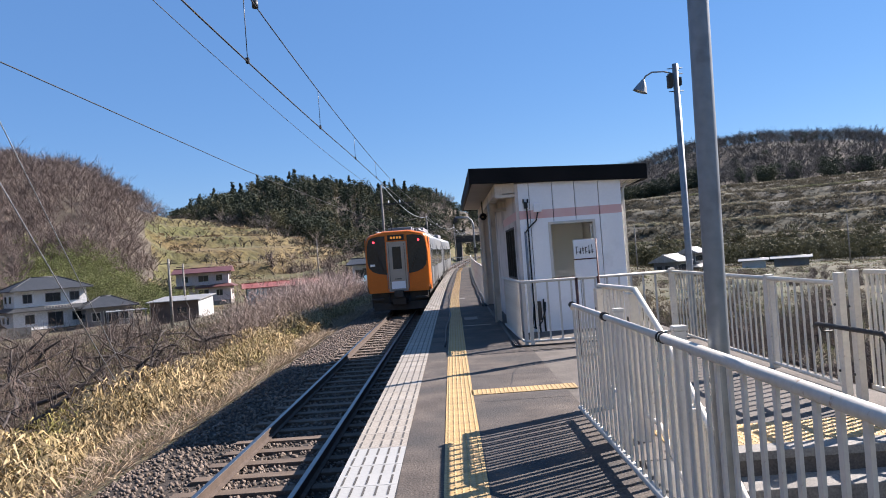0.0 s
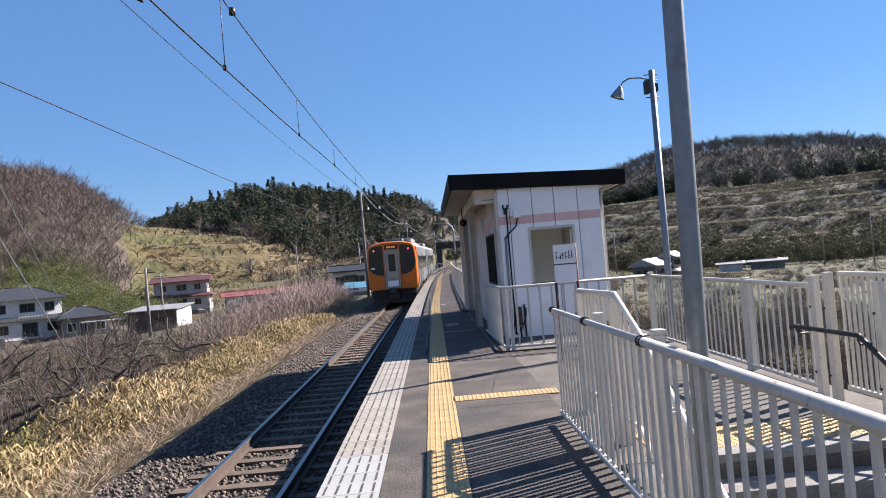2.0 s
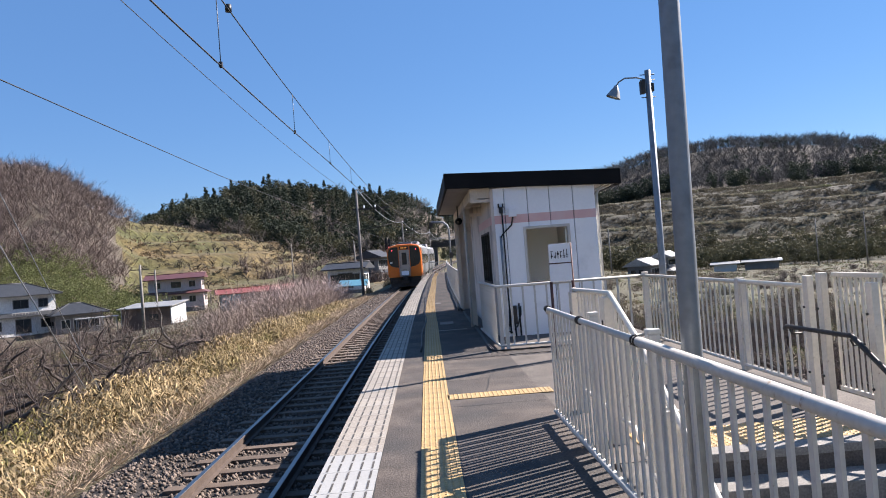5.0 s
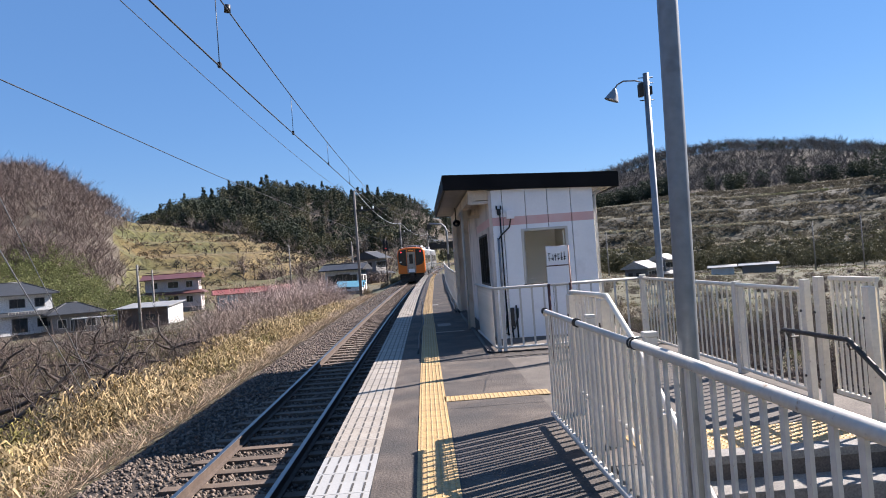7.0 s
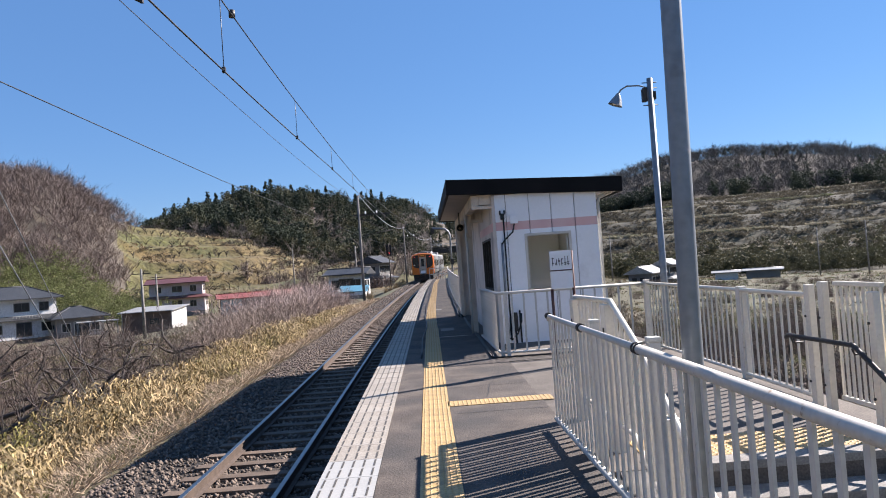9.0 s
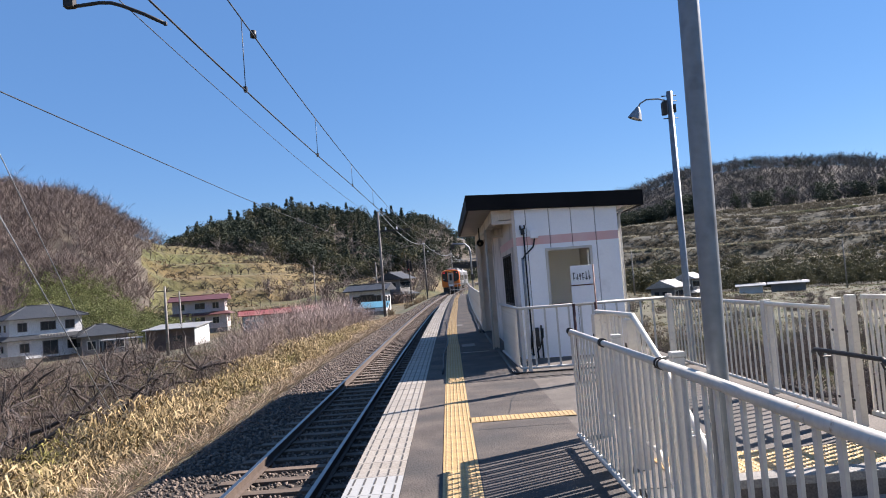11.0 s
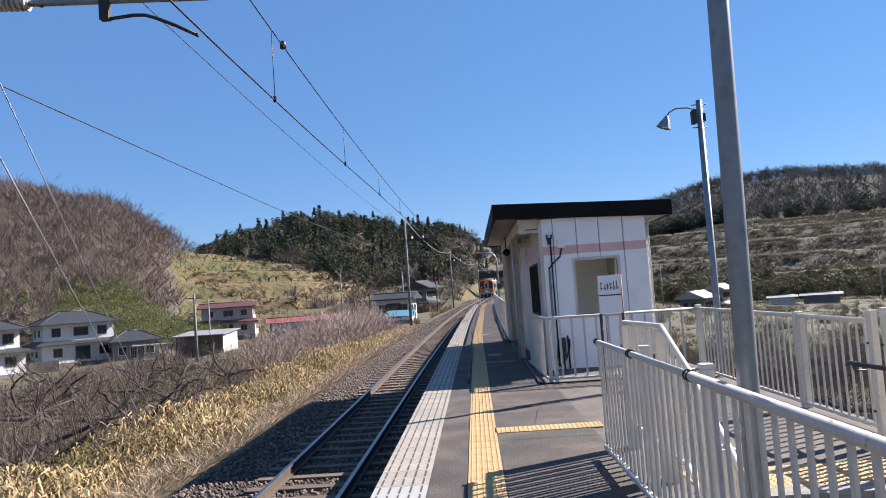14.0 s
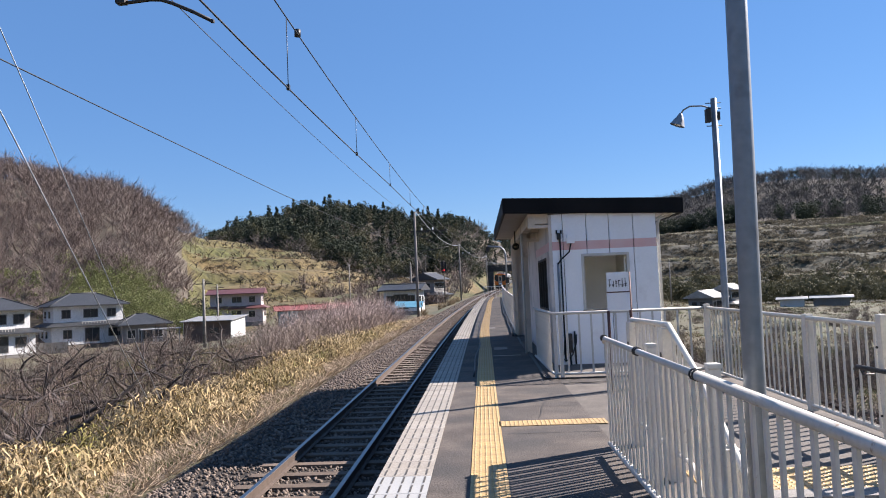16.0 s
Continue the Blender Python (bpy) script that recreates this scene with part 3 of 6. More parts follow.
def landing_fence():
    f = thing("railing", "ivory painted steel railing round the stair landing", "railing")
    # long side away from the track
    part("top_rail", tube([(3.7, 11.9, 1.06), (3.7, 6.86, 1.03)], 0.025, 10), FENCE_CREAM, f)
    part("bottom_rail", tube([(3.7, 11.9, 0.07), (3.7, 6.86, 0.05)], 0.022, 8), FENCE_CREAM, f)
    baluster_run(f, [11.75 - 0.15 * i for i in range(33)], 3.7, 0.07, 1.05, FENCE_CREAM, 0.032, 0.012)
    first = None
    for x, y, h in ((3.7, 11.9, 1.12), (3.72, 10.1, 1.1), (3.72, 8.36, 1.08)):
        bm = box(-0.045, 0.045, -0.045, 0.045, -0.35, h, bevel=0.006)
        q = part("post", bm, FENCE_CREAM, f)
        q.matrix_basis = pose(x, y, 0)
    # short side in front of the shelter
    g = thing("railing", "white steel railing with widely spaced bars before the shelter", "railing")
    part("top_rail", tube([(1.13, 15.2, 1.06), (1.18, 12.0, 1.06), (1.22, 11.9, 1.06), (1.35, 11.88, 1.06), (3.66, 11.9, 1.06)], 0.025, 10), FENCE_WHITE, g)
    part("bottom_rail", tube([(1.13, 15.2, 0.07), (1.18, 12.0, 0.07), (1.22, 11.9, 0.07), (1.35, 11.88, 0.07), (3.66, 11.9, 0.07)], 0.022, 8), FENCE_WHITE, g)
    baluster_run(g, [1.42 + 0.2 * i for i in range(11)], 11.89, 0.07, 1.05, FENCE_WHITE, 0.03, 0.016, face="y")
    baluster_run(g, [12.1 + 0.13 * i for i in range(24)], 1.16, 0.07, 1.05, FENCE_WHITE, 0.035, 0.018)
    for x, y in ((1.22, 11.93), (1.31, 11.89)):
        q = part("post", box(-0.03, 0.03, -0.03, 0.03, 0, 1.05, bevel=0.005), FENCE_WHITE, g)
        q.matrix_basis = pose(x, y, 0)
    # taller panels beside the stairs, with a handrail
    h = thing("railing", "ivory steel stair railing panels with bolted posts and dark handrail", "railing")
    for ya, yb, dz in ((6.4, 5.72, 0.0), (5.62, 4.4, -0.38), (4.3, 3.1, -1.0)):
        part("top_rail", box(3.69, 3.73, yb, ya, 1.13 + dz, 1.17 + dz, bevel=0.008), FENCE_CREAM, h)
        part("bottom_rail", box(3.69, 3.73, yb, ya, 0.1 + dz, 0.14 + dz, bevel=0.008), FENCE_CREAM, h)
        n = 9
        baluster_run(h, [ya - 0.02 - (ya - yb - 0.04) * i / (n - 1) for i in range(n)], 3.71, 0.12 + dz, 1.14 + dz, FENCE_CREAM, 0.034, 0.012)
    for y, z0, z1 in ((6.71, -0.05, 1.14), (6.47, -0.06, 1.17), (5.74, -0.3, 1.1), (4.35, -0.8, 0.7)):
        bm = box(-0.032, 0.032, -0.045, 0.045, z0, z1, bevel=0.008)
        q = part("post", bm, FENCE_CREAM, h, "thick ivory post with rust marks")
        q.matrix_basis = pose(3.64, y, 0)
        for z in (0.22, 0.84):
            if z0 + 0.1 < z < z1:
                b = part("bolt", tube([(-0.05, 0, 0), (-0.038, 0, 0)], 0.012, 8), DARK_STEEL, q)
                b.matrix_basis = pose(0, 0.02, z)
    part("handrail", tube([(3.52, 6.98, 0.62), (3.5, 6.9, 0.65), (3.5, 5.84, 0.66), (3.5, 5.66, 0.56), (3.5, 2.8, -1.05)], 0.022, 10), DARK_STEEL, h, "dark rusty handrail")
    for y, z in ((6.85, 0.64), (5.86, 0.64)):
        part("rail_bracket", tube([(3.5, y, z - 0.01), (3.52, y, z - 0.06), (3.62, y, z - 0.06)], 0.01, 6), DARK_STEEL, h)
    # panel on the inner side of the stairs
    k = thing("railing", "ivory sloping stair railing between platform and stairs", "railing", (0, 0, 0.108))
    k.scale = (0.929, 0.929, 0.929)
    part("top_rail", tube([(1.56, 7.5, 1.14), (1.56, 6.05, 1.16), (1.56, 5.35, 0.85), (1.56, 4.05, 0.1), (1.56, 2.2, -0.95)], 0.024, 8), FENCE_CREAM, k)
    part("bottom_rail", tube([(1.56, 7.5, 0.12), (1.56, 5.6, 0.12), (1.56, 2.2, -1.75)], 0.02, 8), FENCE_CREAM, k)
    for i in range(34):
        y = 7.42 - 0.15 * i
        top = 1.15 if y > 6.05 else (1.16 - (6.05 - y) * 0.443 if y > 5.35 else 0.85 - (5.35 - y) * 0.577)
        bot = 0.12 if y > 5.6 else 0.12 - (5.6 - y) * 0.55
        part("baluster", box(1.55, 1.572, y - 0.02, y + 0.02, bot, top), FENCE_CREAM, k)
    for y, top in ((7.42, 1.12), (6.1, 1.13), (4.7, 0.45), (3.3, -0.35)):
        q = part("post", box(1.5, 1.6, y - 0.075, y + 0.075, top - 1.4, top, bevel=0.006), FENCE_CREAM, k, "wide ivory post with bolt slots")
        for z in (top - 0.22, top - 0.28):
            part("slot", box(1.492, 1.5, y - 0.012, y + 0.012, z - 0.02, z + 0.02), BLACK, q)


landing_fence()


def far_fence():
    f = thing("railing", "white steel railing along the back of the curving platform", "railing")
    pts = [(0.93 + bend(y), y, 1.12 + grade(y)) for y in along(21.6, 64, 3)]
    part("top_rail", tube(pts, 0.028, 8), FENCE_WHITE, f)
    part("bottom_rail", tube([(x, y, z - 1.02) for x, y, z in pts], 0.024, 8), FENCE_WHITE, f)
    bm = box(-0.009, 0.009, -0.02, 0.02, 0, 1.02)
    first = part("baluster", bm, FENCE_WHITE, f)
    first.matrix_basis = pose(0.93 + bend(21.7), 21.7, 0.1 + grade(21.7))
    for i in range(1, 282):
        y = 21.7 + 0.15 * i
        same("baluster", first, f, (0.93 + bend(y), y, 0.1 + grade(y)))
    first = None
    for i in range(8):
        y = 21.65 + 6.0 * i
        if first is None:
            first = part("post", box(-0.04, 0.04, -0.04, 0.04, -0.5, 1.12, bevel=0.005), FENCE_WHITE, f)
            first.matrix_basis = pose(1.0 + bend(y), y, grade(y))
        else:
            same("post", first, f, (1.0 + bend(y), y, grade(y)))
    # cables and pipe lying along the foot of the railing
    c = thing("cable_bundle", "dark cables lying along the foot of the railing", "cable")
    for k in range(3):
        pts = [(0.82 + 0.05 * k + bend(y) + random.uniform(-0.03, 0.03), y, grade(y) + 0.03 + random.uniform(0, 0.03)) for y in along(20.5, 64, 1.5)]
        part("cable", tube(pts, 0.022, 6), BLACK, c)
    h = thing("cable_bundle", "black hoses lying at the foot of the shelter railing", "cable")
    for k in range(2):
        pts = [(1.06 - 0.035 * k + 0.012 * math.sin(y * 0.9 + k), y, 0.02 + grade(y)) for y in along(11.75 + 0.1 * k, 20.4, 0.6)]
        part("hose", tube(pts, 0.014, 6), BLACK, h)
    part("hose", tube([(1.02, 11.75, 0.03), (1.12, 11.66, 0.03), (1.5, 11.68, 0.025), (2.4, 11.7, 0.025), (3.3, 11.66, 0.025)], 0.016, 6), BLACK, h)
    k = thing("platform_cable", "black cable lying along the yellow tactile line", "cable")
    pts = [(-0.19 + bend(y) + 0.035 * math.sin(y * 0.42) + 0.025 * math.sin(y * 1.1), y, grade(y) + 0.014) for y in along(12.4, 64, 0.8)]
    part("cable", tube(pts, 0.016, 6), BLACK, k)
    e = thing("end_gate", "low white steel barrier closing the platform end", "barrier", (bend(END - 2), END - 2, grade(END - 2)))
    for z in (0.5, 1.0):
        part("rail", box(-0.7, 0.9, -0.02, 0.02, z - 0.03, z + 0.03), FENCE_WHITE, e)
    for x in (-0.7, -0.35, 0, 0.35, 0.7):
        part("bar", box(x - 0.02, x + 0.02, -0.022, 0.022, 0, 1.03), FENCE_WHITE, e)


far_fence()


# ---- shelter ----
def build_shelter():
    Y, YB, XL, XR, H = 13.5, 20.8, 1.41, 3.36, 2.86
    s = thing("waiting_shelter", "small white panelled platform waiting shelter with black flat roof", "shelter", (0, 0, -0.05))
    s.scale = (1.033, 1.033, 1.033)
    # front wall in upright panels with recessed joints, opening for the window
    joints = [XL, 1.62, 2.06, 2.48, 2.93, XR]
    wx0, wx1, wz0, wz1 = 1.97, 2.80, 1.04, 2.05
    for a, b in zip(joints, joints[1:]):
        g = 0.007
        cols = sorted({a + g, b - g, *[w for w in (wx0, wx1) if a + g < w < b - g]})
        for c, d in zip(cols, cols[1:]):
            if c >= wx0 - 1e-6 and d <= wx1 + 1e-6:
                spans = [(0.03, wz0, 0), (wz1, 2.18, 0), (2.18, 2.34, 1), (2.34, H, 0)]
            else:
                spans = [(0.03, 2.18, 0), (2.18, 2.34, 1), (2.34, H, 0)]
            for z0, z1, mi in spans:
                part("stripe_panel" if mi else "wall_panel", box(c, d, Y - 0.02, Y + 0.03, z0, z1), WALL_PINK if mi else WALL_WHITE, s)
    bm = bmesh.new()
    box(XL + 0.005, wx0, Y + 0.03, Y + 0.09, 0.02, H, bm)
    box(wx1, XR - 0.005, Y + 0.03, Y + 0.09, 0.02, H, bm)
    box(wx0, wx1, Y + 0.03, Y + 0.09, 0.02, wz0, bm)
    box(wx0, wx1, Y + 0.03, Y + 0.09, wz1, H, bm)
    part("wall_core", bm, DARK_CONCRETE, s)
    w = part("window_frame", box(wx0 - 0.03, wx1 + 0.03, Y - 0.035, Y - 0.005, wz1 - 0.005, wz1 + 0.045, bevel=0.004), FENCE_WHITE, s, "white window frame")
    part("jamb", box(wx0 - 0.03, wx0 + 0.02, Y - 0.034, Y + 0.08, wz0, wz1), FENCE_WHITE, w)
    part("jamb", box(wx1 - 0.02, wx1 + 0.03, Y - 0.034, Y + 0.08, wz0, wz1), FENCE_WHITE, w)
    part("sill", box(wx0 - 0.04, wx1 + 0.04, Y - 0.05, Y + 0.08, wz0 - 0.05, wz0), DARK_STEEL, w)
    pane = part("window_pane", box(wx0 + 0.02, wx1 - 0.02, Y + 0.03, Y + 0.036, wz0, wz1), WINDOW, s, "dusty window glass")
    pane.visible_shadow = False
    # side towards the track: wall panels, beige for reflected light, with a tall narrow window
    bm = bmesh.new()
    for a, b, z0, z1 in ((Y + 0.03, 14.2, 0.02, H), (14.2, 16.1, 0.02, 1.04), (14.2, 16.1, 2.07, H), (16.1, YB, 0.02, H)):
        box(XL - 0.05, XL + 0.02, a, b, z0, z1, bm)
    part("side_wall", bm, WALL_SIDE, s, "side wall facing the track, tinted beige for reflected light")
    part("side_stripe", box(XL - 0.054, XL - 0.05, Y + 0.03, 16.6, 2.18, 2.34), WALL_PINK, s)
    sw = part("side_window", box(XL - 0.02, XL - 0.012, 14.23, 16.07, 1.07, 2.04), TRAIN_GLASS, s, "dark sliding side window")
    for y in (14.22, 14.7, 15.2, 15.7, 16.08):
        part("mullion", box(XL - 0.06, XL - 0.005, y - 0.02, y + 0.02, 1.04, 2.07), DARK_STEEL, sw)
    for z in (1.05, 2.06):
        part("mullion", box(XL - 0.06, XL - 0.005, 14.18, 16.12, z - 0.02, z + 0.02), DARK_STEEL, sw)
    bm = bmesh.new()
    for a, c, z0, z1 in ((Y + 0.03, 14.1, 0.02, H - 0.01), (14.1, 16.3, 0.02, 0.95), (14.1, 16.3, 2.1, H - 0.01), (16.3, YB, 0.02, H - 0.01)):
        box(XR - 0.06, XR, a, c, z0, z1, bm)
    part("back_wall", bm, WALL_WHITE, s)
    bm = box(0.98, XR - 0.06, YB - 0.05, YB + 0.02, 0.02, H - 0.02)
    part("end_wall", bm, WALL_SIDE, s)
    part("floor_slab", box(XL, XR, Y, YB, -0.004, 0.02), CONCRETE, s)
    part("inner_wall", box(1.5, XR - 0.1, 17.0, 17.06, 0.02, H - 0.03), WALL_WHITE, s)
    # roof: slab, dark fascia, soffit, beams
    bm = bmesh.new()
    box(0.56, 3.8, 13.45, 20.9, 2.98, 3.08, bm)
    part("roof_deck", bm, FASCIA, s, "flat black roof sheet")
    part("fascia", box(0.51, 3.86, 13.4, 13.45, 2.87, 3.16, bevel=0.006), FASCIA, s, "black metal roof fascia")
    part("fascia", box(0.51, 3.86, 20.9, 20.95, 2.87, 3.16, bevel=0.006), FASCIA, s)
    part("fascia", box(0.51, 0.56, 13.45, 20.9, 2.868, 3.158, bevel=0.006), FASCIA, s)
    part("fascia", box(3.81, 3.86, 13.45, 20.9, 2.868, 3.158, bevel=0.006), FASCIA, s)
    part("soffit", box(0.56, 3.81, 13.452, 20.9, 2.895, 2.93), SOFFIT, s, "grey roof soffit")
    part("beam", box(0.98, 1.12, 13.56, 20.7, 2.68, 2.89, bevel=0.006), CREAM, s, "cream steel roof beam")
    for y in (13.62, 15.7, 18.2, 20.6):
        part("cross_beam", box(1.12, 1.36, y - 0.05, y + 0.05, 2.7, 2.89, bevel=0.006), CREAM, s)
    for y in (15.7, 20.66):
        part("post", box(1.0, 1.1, y - 0.05, y + 0.05, 0.0, 2.68, bevel=0.008), CREAM, s, "cream steel roof post")
    part("brace", box(1.1, 1.36, 15.66, 15.74, 2.5, 2.56), CREAM, s)
    # gutter bracket and downpipe on the far side
    part("gutter_pipe", tube([(3.7, 13.62, 2.86), (3.68, 13.62, 2.78), (3.46, 13.62, 2.7), (3.42, 13.62, 2.6), (3.42, 13.62, 0.1)], 0.03, 10), FENCE_WHITE, s, "white rain downpipe")
    part("eave_strut", tube([(3.38, 13.58, 2.7), (3.7, 13.58, 2.86)], 0.02, 8), FENCE_WHITE, s)
    for ob in s.children:
        if ob.name.split(".")[0] in ("roof_deck", "fascia", "soffit"):
            for v in ob.data.vertices:
                v.co.z -= 0.042 * (v.co.x - 1.6)
    # conduit, boxes and cables on the front wall
    part("conduit", tube([(1.56, Y - 0.04, 2.4), (1.56, Y - 0.04, 0.1)], 0.014, 8), BLACK, s, "dark conduit pipe")
    part("conduit", tube([(1.5, Y - 0.04, 1.95), (1.5, Y - 0.04, 0.7)], 0.02, 8), GALV, s, "grey conduit pipe")
    part("conduit", tube([(1.76, Y - 0.05, 2.3), (1.72, Y - 0.05, 2.14), (1.56, Y - 0.05, 2.0), (1.5, Y - 0.05, 1.92)], 0.014, 8), BLACK, s)
    part("switch_box", box(1.505, 1.575, Y - 0.1, Y - 0.02, 2.38, 2.5, bevel=0.01), BLACK, s, "black weatherproof sensor box")
    part("junction_box", box(1.68, 1.83, Y - 0.08, Y - 0.02, 2.3, 2.46, bevel=0.01), WALL_WHITE, s, "white junction box")
    part("meter_box", box(1.59, 1.69, Y - 0.12, Y - 0.02, 0.27, 0.62, bevel=0.012), DARK_STEEL, s, "dark upright meter box")
    part("cable", tube([(1.56, Y - 0.05, 0.55), (1.53, Y - 0.1, 0.3), (1.5, Y - 0.12, 0.16), (1.56, Y - 0.13, 0.12), (1.68, Y - 0.12, 0.24), (1.76, Y - 0.09, 0.45), (1.77, Y - 0.06, 0.6)], 0.014, 8), BLACK, s, "loose black cable loop")
    part("cable", tube([(1.64, Y - 0.08, 0.27), (1.65, Y - 0.08, 0.05)], 0.016, 8), BLACK, s)
    part("cable", tube([(1.74, Y - 0.06, 0.66), (1.745, Y - 0.06, 0.05)], 0.016, 8), DARK_STEEL, s)
    part("rain_pipe", tube([(0.97, 15.55, 2.68), (0.965, 15.55, 0.02)], 0.026, 10), FENCE_WHITE, s, "white rain pipe beside the roof post")
    for x in (1.5, 1.58):
        part("sensor_prong", tube([(x, Y - 0.07, 2.48), (x, Y - 0.07, 2.56)], 0.016, 8), BLACK, s)
    part("cap_rail", box(0.98, 1.36, 13.56, 13.66, 2.62, 2.68, bevel=0.004), CREAM, s)
    # loudspeaker under the eave
    h = thing("loudspeaker", "black horn loudspeaker hung under the shelter eave", "loudspeaker", (0.96, 17.97, 2.53))
    part("horn", tube([(0, -0.02, 0), (0, -0.1, 0), (0, -0.22, 0)], [0.03, 0.05, 0.09], 14, cap=False), BLACK, h)
    part("driver", tube([(0, 0.12, 0), (0, -0.02, 0)], 0.05, 12), CREAM, h)
    part("bracket", box(-0.015, 0.015, 0.02, 0.06, 0, 0.4), DARK_STEEL, h)


build_shelter()


def name_sign():
    Y = 10.4
    s = thing("station_sign", "white station name board with dark lettering on rusty posts", "sign", (2.0, Y, 0))
    part("board", box(-0.16, 0.16, -0.012, 0.012, 1.4, 1.68, bevel=0.004), WALL_WHITE, s)
    part("lower_board", box(-0.165, 0.16, -0.012, 0.012, 1.13, 1.385, bevel=0.004), WALL_WHITE, s)
    part("divider", box(-0.165, 0.165, -0.016, 0.016, 1.385, 1.4), RUST_RED, s)
    rng = random.Random(8)
    for i in range(6):
        x = -0.132 + 0.045 * i
        for _ in range(2):
            z = 1.47 + rng.uniform(0.0, 0.1)
            part("letter_bar", box(x, x + 0.033, -0.016, -0.011, z, z + 0.011), BLACK, s)
        u = x + rng.uniform(0.003, 0.02)
        part("letter_bar", box(u, u + 0.009, -0.0165, -0.0115, 1.465, 1.465 + rng.uniform(0.08, 0.13)), BLACK, s)
    part("post", tube([(0.17, 0.03, 0.0), (0.17, 0.03, 1.68)], 0.022, 8), RUST_RED, s)
    part("post", tube([(-0.15, 0.03, 0.0), (-0.15, 0.03, 1.13)], 0.022, 8), RUST_RED, s)


name_sign()


# ---- poles and lamps ----
def near_pole():
    p = thing("pole", "bare galvanised steel pole standing beside the railing", "pole", (1.235, 3.39, 0))
    part("shaft", tube([(-0.02, 0, -1.2), (0.018, 0, 1.2), (0.046, 0, 2.72), (0.1, 0, 5.5)], 0.049, 20), GALV, p)
    part("foot_plate", box(-0.14, 0.1, -0.12, 0.12, -1.22, -1.19), GALV, p)


near_pole()


def lamp_post():
    p = thing("street_lamp", "grey steel platform lamp post with bell-shaped reflector lamp", "lamp", (3.86, 11.46, 0))
    part("shaft", tube([(-0.02, 0, -3.6), (0, 0, 1.0), (0.02, 0, 4.4)], [0.06, 0.055, 0.048], 14), GALV, p)
    part("arm", tube([(0, 0, 4.24), (-0.16, 0.03, 4.3), (-0.34, 0.06, 4.31), (-0.44, 0.08, 4.26), (-0.48, 0.1, 4.2)], 0.013, 8), GALV, p)
    h = part("shade", tube([(-0.48, 0.1, 4.21), (-0.49, 0.1, 4.16), (-0.505, 0.11, 4.11), (-0.54, 0.12, 4.02)], [0.024, 0.05, 0.08, 0.12], 18, cap=False), GALV, p, "bell-shaped metal reflector")
    part("bulb", tube([(-0.505, 0.11, 4.11), (-0.53, 0.12, 4.03)], [0.04, 0.055], 12), WALL_WHITE, h)
    part("control_box", box(-0.12, -0.045, -0.05, 0.05, 4.02, 4.23, bevel=0.008), DARK_STEEL, p, "dark ballast box")
    part("control_box", box(0.045, 0.1, -0.04, 0.04, 4.05, 4.18, bevel=0.008), DARK_STEEL, p)
    for z in (3.96, 4.24, 4.33):
        part("step_bolt", tube([(-0.11, 0, z), (0.13, 0, z)], 0.008, 6), DARK_STEEL, p)


lamp_post()


def far_lamp():
    p = thing("street_lamp", "curved grey lamp post on the far platform", "lamp", (1.45, 36.97, grade(37)))
    part("shaft", tube([(0, 0, 0), (0, 0, 2.9), (-0.06, 0, 3.15), (-0.25, 0, 3.33), (-0.9, 0, 3.38)], 0.05, 12), GALV, p)
    part("head", box(-1.0, -0.8, -0.09, 0.09, 3.1, 3.36, bevel=0.02), DARK_STEEL, p)
    part("cabinet", box(-0.06, 0.12, -0.12, 0.12, 1.45, 1.75, bevel=0.01), DARK_STEEL, p)


far_lamp()


# ---- overhead line ----
def line_mast(at, top, group="masts along the line"):
    m = thing("line_mast", "round concrete overhead line mast with steel bracket", "mast", at, group=group)
    part("shaft", tube([(0, 0, -1.0), (0, 0, top)], [0.14, 0.1], 14), MAST, m)
    part("cross_arm", box(-0.5, 2.8, -0.06, 0.06, top - 1.78, top - 1.64), DARK_STEEL, m)
    part("bracket", tube([(0.1, 0, top - 3.6), (2.9, 0, top - 3.2)], 0.035, 8), DARK_STEEL, m)
    part("bracket", tube([(0.1, 0, top - 2.0), (2.4, 0, top - 3.2)], 0.03, 8), DARK_STEEL, m)
    for x in (0.6, 1.6):
        part("insulator", tube([(x, 0, top - 1.66), (x, 0, top - 1.4)], 0.06, 8), WALL_WHITE, m)
    return m


line_mast((-5.5, 63.8, -1.2), 9.8)
line_mast((-2.9, 115.0, 0.0), 8.9)
line_mast((2.0, 166.0, 0.8), 8.9)


